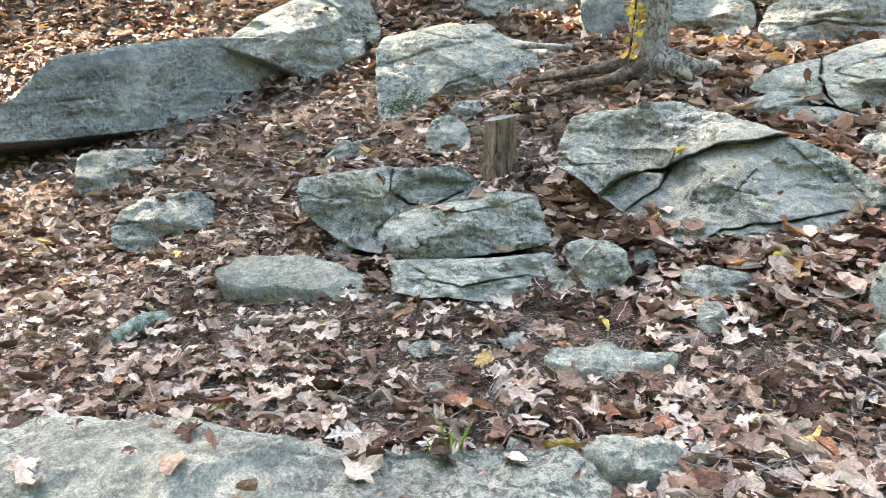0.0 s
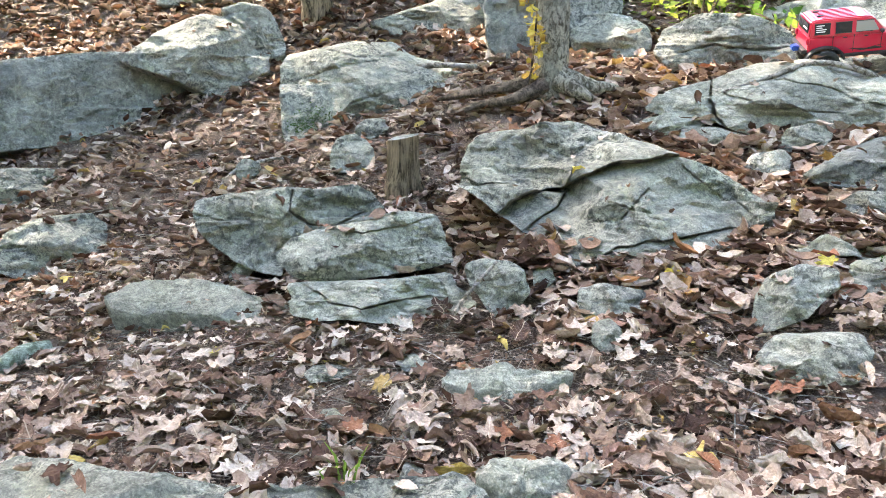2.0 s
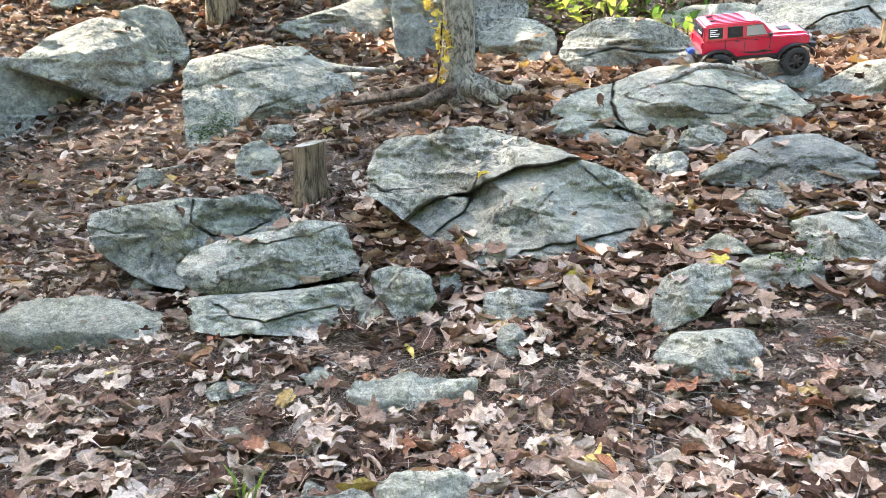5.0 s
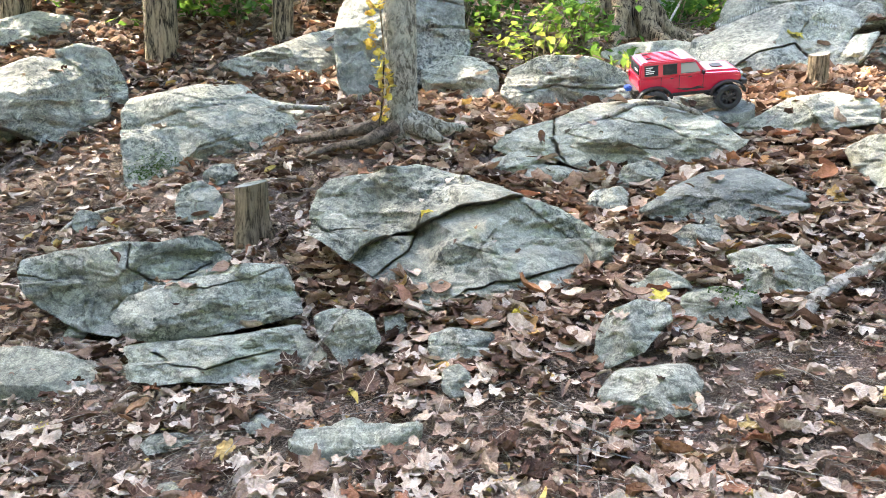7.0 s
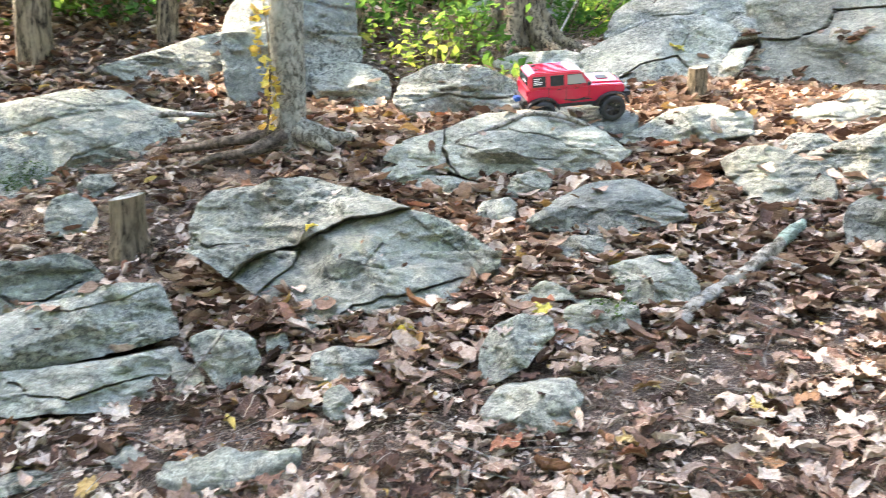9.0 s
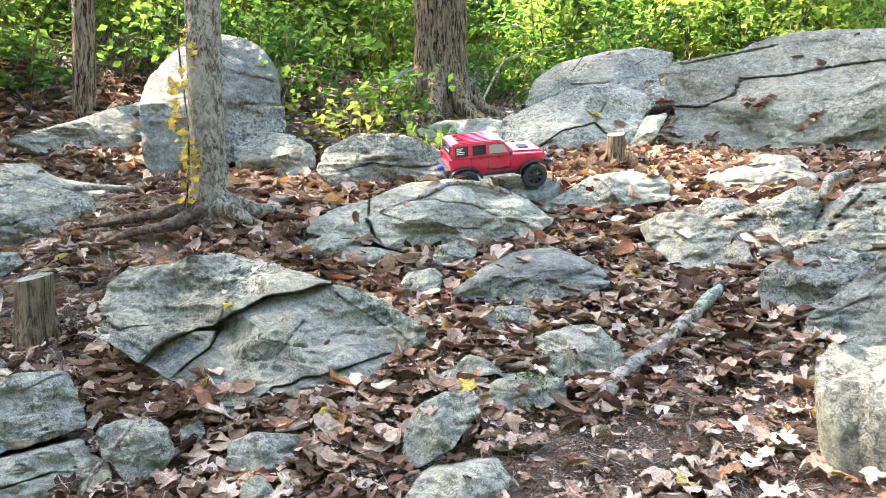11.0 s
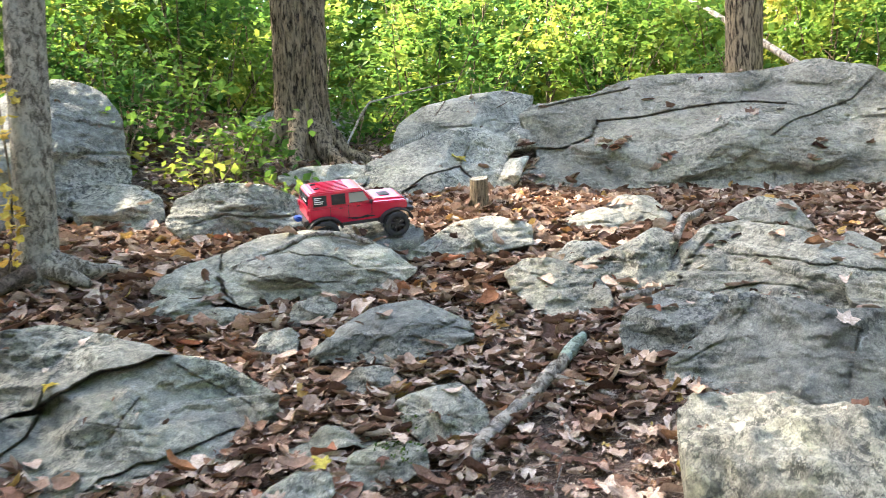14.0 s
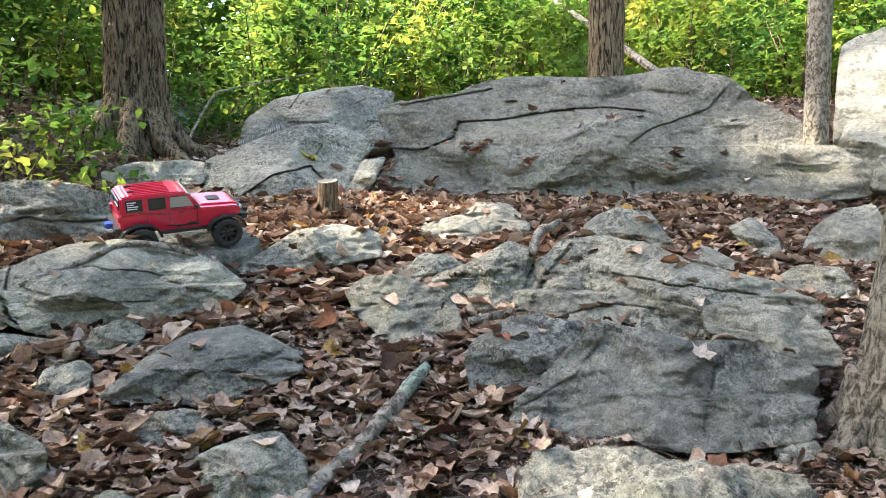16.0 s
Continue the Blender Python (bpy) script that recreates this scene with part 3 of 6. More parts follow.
rock((0.59, 1.57, 0.24), 0.3, 66, 0.12, [(-0.14, -0.01), (-0.12, 0.02), (-0.03, 0.04), (0.11, 0.04), (0.15, 0.02), (0.12, -0.01), (0.05, -0.04), (-0.07, -0.04)], 42, mat=ROCK_PALE, bulge=0.07, label="small grey stone lying among dry leaves", name="stone")
rock((0.36, 1.67, 0.2), 8.2, 60, 0.08, [(-0.02, 0.03), (0.03, 0.06), (0.06, 0.03), (0.05, -0.0), (-0.0, -0.0)], 43, label="small grey stone lying among dry leaves", name="stone")
rock((0.1, 1.05, 0.24), 20.4, 84, 0.3, [(-0.76, 0.25), (-0.63, 0.29), (-0.49, 0.27), (-0.34, 0.22), (-0.2, 0.13), (-0.11, 0.04), (0.01, 0.0), (0.12, -0.05), (0.27, -0.06), (0.41, -0.08), (0.46, -0.15), (0.42, -0.27), (0.03, -0.26), (-0.54, -0.17)], 44, label="broad flat bedrock slab level with the ground", bulge=0.04, drop=0.6, cracks=[([(0.01, 0.0), (0.11, -0.08), (0.1, -0.15)], 0.004, 0.015, 0.0), ([(0.08, -0.05), (0.27, -0.06), (0.4, -0.1)], 0.004, 0.015, 0.0)])
rock((0.63, 1.13, 0.25), -6.0, 66, 0.12, [(-0.09, -0.01), (-0.07, 0.03), (0.03, 0.06), (0.08, 0.03), (0.09, -0.01), (0.01, -0.03), (-0.05, -0.04)], 45, mat=ROCK_PALE, bulge=0.07, label="small grey stone lying among dry leaves", name="stone")
rock((0.42, 1.22, 0.16), 3.9, 40, 0.05, [(-0.02, 0.0), (-0.01, 0.04), (0.03, 0.03), (0.02, 0.01)], 46, label="small grey stone lying among dry leaves", name="stone")
rock((2.42, 1.71, 0.5), -45.1, 22, 0.5, [(-0.14, 0.03), (-0.12, 0.09), (-0.04, 0.16), (0.01, 0.23), (0.06, 0.28), (0.13, 0.28), (0.22, 0.27), (0.3, 0.24), (0.41, 0.25), (0.51, 0.22), (0.58, 0.2), (0.61, 0.17), (0.59, 0.1), (0.56, 0.03), (0.47, 0.01), (0.26, 0.0), (-0.01, -0.0), (-0.12, 0.0)], 47, mat=ROCK_DARK, label="large upright grey block with a vertical crack", cracks=[([(0.318, 0.012), (0.334, 0.094), (0.36, 0.173)], 0.0015, 0.012, 0.004), ([(-0.116, 0.066), (0.014, 0.142), (0.072, 0.218)], 0.003, 0.015, 0.004)], crest=0.2, bulge=0.1, relief=0.8, fine=0.9)
rock((2.797, 1.745, 0.719), -51.6, 35.0, 0.35, [(0.117, 0.053), (0.156, 0.083), (0.26, 0.089), (0.362, 0.082), (0.427, 0.015), (0.458, -0.034), (0.446, -0.071), (0.364, -0.075), (0.309, -0.054), (0.211, -0.014), (0.126, -0.0)], 48, mat=ROCK_PALE, label="flat grey slab resting on an upright block", bulge=0.12)
rock((2.41, 1.96, 0.54), -40.0, 30, 0.25, [(-0.09, 0.1), (-0.08, 0.15), (0.03, 0.23), (0.12, 0.24), (0.24, 0.22), (0.2, 0.11), (0.09, 0.04), (-0.0, 0.0), (-0.07, 0.02)], 49, mat=ROCK_DARK)
rock((2.97, 2.14, 0.64), -47.0, 38, 0.5, [(-0.27, 0.14), (-0.22, 0.25), (-0.13, 0.36), (0.01, 0.38), (0.19, 0.35), (0.37, 0.26), (0.63, 0.19), (0.72, 0.12), (0.68, 0.03), (0.35, -0.0), (0.23, -0.01), (-0.0, 0.01), (-0.18, 0.04), (-0.25, 0.07)], 50, label="broad hump of grey bedrock with lichen", cracks=[([(-0.206, 0.11), (-0.176, 0.205), (-0.088, 0.34)], 0.004, 0.05, 0.01), ([(0.051, 0.219), (0.203, 0.198), (0.352, 0.177), (0.567, 0.147)], 0.003, 0.025, 0.01), ([(-0.104, 0.055), (0.049, 0.104), (0.217, 0.085)], 0.0025, 0.02, 0)])
rock((2.39, 2.47, 0.62), -32.1, 45, 0.3, [(-0.15, 0.2), (-0.08, 0.27), (0.02, 0.28), (0.19, 0.2), (0.23, 0.13), (0.23, 0.04), (0.13, 0.01), (-0.0, -0.0), (-0.13, 0.13)], 51)
rock((2.68, 2.81, 0.74), -33.3, 45, 0.15, [(-0.05, 0.05), (0.06, 0.17), (0.17, 0.16), (0.25, 0.08), (0.08, -0.0), (-0.03, 0.01)], 52)
rock((2.75, 2.49, 0.68), -38.3, 40, 0.25, [(-0.15, 0.15), (0.02, 0.23), (0.12, 0.31), (0.23, 0.26), (0.19, 0.15), (0.14, 0.03), (0.04, 0.0), (-0.08, 0.03), (-0.15, 0.09)], 53)
rock((3.78, 2.68, 0.85), -49.5, 35, 0.25, [(-0.23, 0.11), (-0.15, 0.18), (-0.07, 0.22), (0.08, 0.19), (0.18, 0.03), (0.15, -0.03), (0.01, -0.01), (-0.19, 0.05)], 54)
rock((3.39, 3.14, 0.9), -39.9, 50, 0.2, [(-0.19, 0.12), (-0.08, 0.24), (0.06, 0.22), (0.16, 0.07), (0.11, -0.01), (-0.05, -0.01)], 55)
rock((3.15, 3.24, 0.88), -35.9, 55, 0.12, [(-0.11, 0.1), (0.08, 0.2), (0.18, 0.13), (0.18, 0.03), (0.05, -0.01), (-0.1, 0.04)], 56, mat=ROCK_PALE, label="small grey stone lying among dry leaves", name="stone")
rock((3.79, 4.03, 1.07), -36.6, 38, 1.0, [(-0.56, -0.06), (-0.46, 0.17), (-0.32, 0.33), (-0.38, 0.44), (-0.49, 0.68), (-0.39, 0.77), (0.0, 0.86), (0.22, 0.98), (0.59, 1.01), (1.11, 1.01), (1.49, 1.11), (1.81, 1.03), (1.97, 0.8), (2.22, 0.63), (2.33, 0.39), (2.49, 0.17), (2.41, 0.08), (1.96, -0.01), (1.46, -0.07), (1.07, -0.1), (0.66, -0.01), (0.33, 0.04), (-0.13, -0.01), (-0.35, -0.07)], 57, mat=ROCK_WEATHERED, label="huge grey bedrock outcrop with long cracks", bulge=0.06, cracks=[([(-0.366, 0.38), (-0.174, 0.369), (0.008, 0.47), (0.046, 0.604), (0.326, 0.626), (0.691, 0.706), (0.983, 0.728), (1.231, 0.691)], 0.0045, 0.06, 0.02), ([(1.09, 0.425), (1.205, 0.521), (1.434, 0.615), (1.667, 0.712), (1.822, 0.898)], 0.003, 0.035, 0.01), ([(1.084, -0.087), (1.103, 0.112)], 0.005, 0.06, 0), ([(-0.322, 0.756), (-0.03, 0.829), (0.266, 0.903)], 0.006, 0.04, 0.01)], relief=1.35, fine=0.8)
rock((2.8, 4.31, 1.1), -23.6, 40, 0.6, [(-0.36, 0.15), (-0.34, 0.23), (-0.12, 0.36), (0.17, 0.52), (0.39, 0.53), (0.56, 0.42), (0.58, 0.32), (0.47, 0.13), (0.4, -0.02), (0.3, -0.0), (0.19, 0.02), (-0.0, -0.01), (-0.15, -0.04), (-0.32, -0.02)], 58, label="cracked grey boulder at the end of the outcrop", cracks=[([(-0.179, -0.049), (0.003, 0.125), (0.217, 0.188), (0.308, 0.041)], 0.009, 0.09, 0.01), ([(0.217, 0.188), (0.299, 0.364), (0.258, 0.491)], 0.005, 0.03, 0)], fine=0.7)
rock((3.05, 5.0, 1.2), -23.1, 40, 0.5, [(-0.15, 0.31), (-0.09, 0.52), (0.09, 0.71), (0.45, 0.83), (0.75, 0.88), (0.95, 0.8), (0.88, 0.55), (0.71, 0.3), (0.34, 0.26), (0.02, 0.26)], 59)
rock((3.16, 4.06, 1.08), -29.5, 30, 0.15, [(-0.05, 0.01), (0.05, 0.23), (0.18, 0.25), (0.12, 0.12), (0.04, 0.01)], 60, mat=ROCK_PALE, label="small grey stone lying among dry leaves", name="stone")
rock((3.4, 4.5, 1.3), -29.4, 40, 0.2, [(0.04, 0.21), (0.13, 0.28), (0.22, 0.26), (0.24, 0.12), (0.09, 0.09)], 61, label="small grey stone lying among dry leaves", name="stone")
rock((2.19, 4.54, 1.13), -15.0, 40, 0.25, [(-0.19, 0.09), (-0.05, 0.16), (0.23, 0.19), (0.35, 0.16), (0.31, 0.03), (0.0, -0.01), (-0.14, 0.01)], 62, mat=ROCK_PALE)
rock((4.25, 2.01, 0.81), -62.7, 35, 0.3, [(-0.14, 0.04), (-0.11, 0.15), (0.01, 0.26), (0.13, 0.29), (0.19, 0.18), (0.17, 0.02), (-0.0, -0.0)], 63)
rock((3.73, 1.82, 0.73), -61.4, 45, 0.2, [(-0.12, 0.09), (-0.04, 0.15), (0.09, 0.14), (0.13, 0.05), (0.04, -0.01), (-0.07, 0.03)], 64)
rock((3.71, 2.24, 0.77), -54.7, 45, 0.15, [(-0.08, 0.09), (-0.01, 0.16), (0.1, 0.08), (0.11, 0.01), (-0.02, 0.0)], 65, label="small grey stone lying among dry leaves", name="stone")
rock((4.04, 2.24, 0.83), -57.8, 55, 0.15, [(-0.12, 0.2), (-0.02, 0.28), (0.09, 0.11), (0.1, -0.0), (-0.03, 0.04)], 66)
rock((2.94, 1.24, 0.49), -65.1, 25, 0.3, [(-0.06, 0.09), (-0.02, 0.17), (0.03, 0.22), (0.11, 0.23), (0.11, 0.02), (-0.0, 0.0)], 67, mat=ROCK_DARK)
rock((6.3, 3.5, 1.25), -59.1, 25, 0.8, [(0.33, 0.02), (0.36, 0.65), (0.4, 1.03), (0.51, 1.13), (0.69, 1.19), (1.07, 1.14), (1.1, 0.13), (0.77, -0.07)], 68, mat=ROCK_PALE, label="sunlit pale boulder beside a slender tree")
rock((1.1, 4.16, 0.92), -6.9, 30, 0.35, [(-0.19, 0.17), (-0.07, 0.28), (0.11, 0.26), (0.22, 0.19), (0.23, 0.07), (0.05, -0.01), (-0.16, 0.03)], 69)
rock((1.61, 3.84, 0.88), -14.8, 30, 0.4, [(-0.32, 0.09), (-0.3, 0.21), (-0.13, 0.31), (0.12, 0.3), (0.28, 0.22), (0.36, 0.11), (0.26, 0.04), (-0.0, -0.0), (-0.22, 0.0)], 70, cracks=[([(-0.22, 0.08), (-0.06, 0.13), (0.13, 0.11), (0.28, 0.12)], 0.006, 0.03, 0.0)])
rock((0.65, 4.3, 0.94), 1.1, 18, 0.6, [(-0.17, 0.42), (-0.12, 0.55), (0.07, 0.75), (0.27, 0.82), (0.45, 0.78), (0.56, 0.61), (0.57, 0.25), (0.39, 0.14), (-0.0, -0.01), (-0.16, 0.09), (-0.18, 0.27)], 71, mat=ROCK_DARK, label="tall dark grey boulder standing behind a tree", cracks=[([(0.23, 0.58), (0.44, 0.55), (0.57, 0.53)], 0.006, 0.03, 0.0), ([(-0.15, 0.38), (0.0, 0.27), (0.03, 0.06)], 0.005, 0.02, 0.0)])
rock((0.11, 4.73, 1.05), 7.6, 35, 0.5, [(-0.31, 0.08), (-0.15, 0.14), (0.01, 0.21), (0.23, 0.31), (0.43, 0.37), (0.48, 0.09), (0.36, -0.06), (0.11, 0.03), (-0.15, -0.0)], 72)
rock((2.25, 6.2, 1.5), -14.0, 50, 0.4, [(-0.53, -0.27), (-0.17, 0.22), (0.21, 0.51), (0.59, 0.56), (0.9, 0.51), (0.77, 0.11), (0.28, -0.12), (-0.16, -0.28)], 73)
rock((-1.52, 5.56, 1.27), 21.1, 30, 0.5, [(-0.28, 0.11), (-0.18, 0.16), (0.02, 0.24), (0.25, 0.21), (0.3, 0.07), (0.0, -0.01), (-0.29, -0.03)], 74)
rock((2.27, 1.3, 0.58), -52.2, 68, 0.35, [(-0.27, -0.05), (-0.24, 0.01), (-0.12, 0.06), (0.07, 0.09), (0.21, 0.06), (0.29, -0.0), (0.32, -0.14), (0.06, -0.3), (-0.22, -0.28)], 75, label="pale smooth-topped boulder catching the light", bulge=0.06, drop=1.0)
rock((0.24, 1.45, 0.16), 13.9, 45, 0.06, [(-0.03, 0.01), (-0.02, 0.03), (0.01, 0.03), (0.03, 0.01), (0.02, -0.01), (-0.02, -0.01)], 76, label="small grey stone lying among dry leaves", name="stone")
rock((0.19, 1.63, 0.18), 14.1, 58, 0.06, [(-0.05, 0.02), (-0.03, 0.04), (0.03, 0.04), (0.06, 0.02), (0.02, 0.0), (-0.04, 0.0)], 77, label="small grey stone lying among dry leaves", name="stone")
rock((0.59, 1.52, 0.21), 0.3, 55, 0.05, [(-0.02, 0.01), (-0.0, 0.02), (0.03, 0.02), (0.04, 0.0), (0.0, -0.01)], 78, label="small grey stone lying among dry leaves", name="stone")
rock((1.48, 2.66, 0.53), -18.4, 35, 0.1, [(-0.05, 0.04), (-0.03, 0.1), (0.03, 0.12), (0.06, 0.08), (0.05, 0.02), (-0.01, -0.0)], 79, label="small grey stone lying among dry leaves", name="stone")
rock((1.43, 2.7, 0.53), -8.6, 35, 0.1, [(-0.03, 0.02), (-0.0, 0.09), (0.06, 0.1), (0.08, 0.04), (0.06, -0.0), (-0.0, -0.01)], 80, label="small grey stone lying among dry leaves", name="stone")
rock((2.77, 1.34, 0.47), -60.3, 45, 0.1, [(-0.04, 0.02), (0.0, 0.06), (0.06, 0.06), (0.07, 0.02), (-0.01, -0.0)], 81, label="small grey stone lying among dry leaves", name="stone")
rock((6.0, 3.3, 1.2), -59.3, 35, 0.5, [(0.32, 0.07), (0.34, 0.25), (0.41, 0.54), (0.63, 0.64), (0.85, 0.38), (0.83, -0.03), (0.52, -0.07)], 82, mat=ROCK_PALE)
rock((5.5, 2.7, 1.05), -62.3, 30, 0.2, [(0.19, 0.1), (0.23, 0.3), (0.33, 0.33), (0.42, 0.21), (0.39, 0.06)], 83, label="small grey stone lying among dry leaves", name="stone")
ledge = rock((2.03, 3.42, 0.898), -5, 72, 0.25, [(-0.27, -0.14), (0.24, -0.14), (0.29, -0.06), (0.27, 0.13), (-0.1, 0.16), (-0.3, 0.1)], 97, mat=ROCK_DARK, label="flat dark ledge behind the lens-shaped boulder", bulge=0.01, drop=1.2, relief=0.15)
ledge.rotation_euler = (0, radians(-6), 0)


rock((1.86, 5.3, 1.3), -14, 62, 0.35, [(-0.32, -0.08), (-0.2, 0.12), (0.02, 0.26), (0.25, 0.32), (0.36, 0.12), (0.25, -0.1), (-0.05, -0.16)], 98, mat=ROCK_PALE, label="low pale rock beside a thick tree", bulge=0.08)
rock((1.5, 5.35, 1.24), -10, 40, 0.25, [(-0.2, 0.0), (-0.14, 0.14), (0.05, 0.2), (0.2, 0.1), (0.18, -0.04), (0.0, -0.06)], 99, mat=ROCK_DARK, label="low dark rock among green saplings")


# ---- trees ----
def trunk(name, base, top, r0, r1, mat, label, flare=1.6, seed=1, roots=0, sides=40, parent=None, furrow=0.0, rise=0.0):
    rnd = np.random.RandomState(seed)
    base, top = np.array(base, float), np.array(top, float)
    length = np.linalg.norm(top - base)
    m = int(np.clip(length / 0.04, 12, 110))
    ph = rnd.uniform(0, 6.28, 4)
    verts = []
    for i in range(m + 1):
        f = i / m
        h = f * length
        p = base + (top - base) * f + np.array((math.sin(h * 1.7 + ph[0]), math.cos(h * 1.3 + ph[1]), 0)) * 0.012 * min(1, h)
        r = r0 + (r1 - r0) * f
        for j in range(sides):
            a = 2 * math.pi * j / sides
            k = math.exp(-h / (rise or 1.1 * r0))
            lob = 1 + (flare - 1) * k * (0.6 + 0.4 * math.cos(a * max(roots, 3) + ph[2]))
            fur = furrow * (noise.ridged_multi_fractal(Vector((math.cos(a) * r * 26, math.sin(a) * r * 26, h * 3.0 + ph[3])), 1.0, 2.0, 3, 1.0, 2.0) - 1.0)
            rr = fur + r * lob * (1 + 0.04 * noise.noise(Vector((math.cos(a) * 2, math.sin(a) * 2, h * 3 + ph[3]))))
            verts.append((p[0] + rr * math.cos(a), p[1] + rr * math.sin(a), p[2]))
    faces = [(i * sides + j, i * sides + (j + 1) % sides, (i + 1) * sides + (j + 1) % sides, (i + 1) * sides + j) for i in range(m) for j in range(sides)]
    faces.append(tuple(m * sides + j for j in range(sides)))
    return mesh_object(name, verts, faces, mat, parent)


def tree(base, height, r0, r1, mat, label, seed, flare=1.6, roots=4, tilt=(0, 0), furrow=0.004, shade_crown=None, rise=0.0):
    t = tagged(new("tree"), label, "tree", "standing trees")
    trunk("trunk", (base[0], base[1], base[2] - 0.15), (base[0] + tilt[0], base[1] + tilt[1], base[2] + height), r0, r1, mat, "", flare, seed, roots, sides=int(40 + r0 * 500), parent=t, furrow=furrow, rise=rise)
    if shade_crown:
        SHADE_CROWNS.append((t, shade_crown, seed))
    return t


# leaf masses added out of view, offset toward the sun to shade the slope
SHADE_CROWNS = []
tree((0.79, 3.53, 0.8), 6.0, 0.072, 0.06, BARK_PALE, "pale grey slender tree with spreading roots", 3, 1.8, 4, shade_crown=((0.3, 4.4, 6.3), 2.2, 1500))
tree((2.43, 5.51, 1.36), 7.0, 0.178, 0.15, BARK_DARK, "thick tree with dark furrowed bark", 5, 1.6, 5, furrow=0.03, shade_crown=((1.0, 7.6, 7.6), 2.4, 4600))
tree((0.11, 5.3, 1.24), 6.0, 0.065, 0.055, BARK_DARK, "thin dark tree at the edge of the undergrowth", 7, 1.4, 3, (0.1, 0.0), shade_crown=((0.4, 7.9, 6.6), 1.7, 2600))
tree((-0.62, 5.2, 1.1), 6.0, 0.1, 0.085, BARK_DARK, "straight dark tree trunk among brown leaves", 8, 1.3, 4, shade_crown=((-1.4, 5.4, 6.4), 2.6, 2900))
tree((-1.75, 5.9, 1.3), 6.0, 0.1, 0.085, BARK_DARK, "straight dark tree trunk among brown leaves", 9, 1.3, 4, shade_crown=((-4.5, 5.7, 6.6), 3.0, 7600))
tree((5.75, 4.65, 1.74), 6.5, 0.14, 0.12, BARK_DARK, "dark tree rising behind the bedrock outcrop", 11, 1.4, 4)
tree((5.75, 2.95, 1.06), 5.0, 0.075, 0.055, BARK_PALE, "slender grey tree in front of a sunlit boulder", 12, 1.8, 4, (0.35, 0.1))
tree((3.02, 1.25, 0.49), 5.0, 0.08, 0.06, BARK_PALE, "leaning grey tree with a flared base beside the blocks", 13, 2.3, 4, (0.77, -0.13), furrow=0.006, rise=0.17)


# ---- stumps, roots and fallen wood ----
def tube(name, points, radii, mat, parent=None, sides=14, rough=0.08, seed=0):
    """A bent, uneven limb through some points."""
    p = np.array(points, float)
    r = np.array(radii, float)
    t = np.linspace(0, len(p) - 1, (len(p) - 1) * 10 + 1)
    k = np.clip(t.astype(int), 0, len(p) - 2)
    f = (t - k)[:, None]
    before, after = p[np.maximum(k - 1, 0)], p[np.minimum(k + 2, len(p) - 1)]
    a, b = p[k], p[k + 1]
    line = 0.5 * (2 * a + (b - before) * f + (2 * before - 5 * a + 4 * b - after) * f ** 2 + (3 * a - before - 3 * b + after) * f ** 3)
    rad = np.interp(t, np.arange(len(r)), r)
    tang = np.gradient(line, axis=0)
    verts = []
    for i, (c, d) in enumerate(zip(line, tang)):
        d = Vector(d).normalized()
        u = d.orthogonal().normalized() if abs(d.z) > 0.95 else d.cross(Vector((0, 0, 1))).normalized()
        v = u.cross(d)
        for j in range(sides):
            an = 2 * math.pi * j / sides
            rr = rad[i] * (1 + rough * 2 * noise.noise(Vector((math.cos(an) * 1.5 + seed, math.sin(an) * 1.5, i * 0.35))))
            verts.append(Vector(c) + (u * math.cos(an) + v * math.sin(an)) * rr)
    n = len(line)
    faces = [(i * sides + j, i * sides + (j + 1) % sides, (i + 1) * sides + (j + 1) % sides, (i + 1) * sides + j) for i in range(n - 1) for j in range(sides)]
    faces += [tuple(range(sides))[::-1], tuple((n - 1) * sides + j for j in range(sides))]
    return mesh_object(name, verts, faces, mat, parent)


def stump(at, r, h, seed, label, flare=0.28):
    t = tagged(new("tree_stump"), label, "stump", "sawn stumps")
    t.location = at
    n, m = 48, 14
    verts, rnd = [], np.random.RandomState(seed)
    ph = rnd.uniform(0, 6.28, 3)
    for i in range(m + 1):
        z = -0.06 + (h + 0.06) * i / m
        for j in range(n):
            a = 2 * math.pi * j / n
            rr = r * (1 + flare * math.exp(-max(z, 0) / 0.04) * (0.6 + 0.4 * math.cos(3 * a + ph[0])) + 0.06 * math.sin(5 * a + ph[1]) * (1 - 0.5 * i / m) + 0.035 * math.sin(13 * a + ph[2]) + 0.02 * rnd.uniform(-1, 1))
            verts.append((rr * math.cos(a), rr * math.sin(a), z + (0.012 * math.cos(a + ph[0]) if i == m else 0)))
    faces = [(i * n + j, i * n + (j + 1) % n, (i + 1) * n + (j + 1) % n, (i + 1) * n + j) for i in range(m) for j in range(n)]
    mesh_object("trunk", verts, faces, BARK_STUMP, t)
    top = [(0, 0, h)] + [tuple(np.array(verts[m * n + j]) * (0.995, 0.995, 1.0)) for j in range(n)]
    cut = mesh_object("cut_face", top, [(0, 1 + j, 1 + (j + 1) % n) for j in range(n)], CUT, t, False)
    tagged(cut, "weathered grey sawn end grain")
    return t


stump((0.21, 2.93, 0.43), 0.058, 0.185, 4, "short sawn tree stump with ridged brown bark", 0.5)
stump((2.86, 3.78, 0.98), 0.046, 0.175, 6, "short pale sawn tree stump with a flared foot", 0.75)


def gz(x, y):
    return float(ground_z(np.float64(x), np.float64(y)))


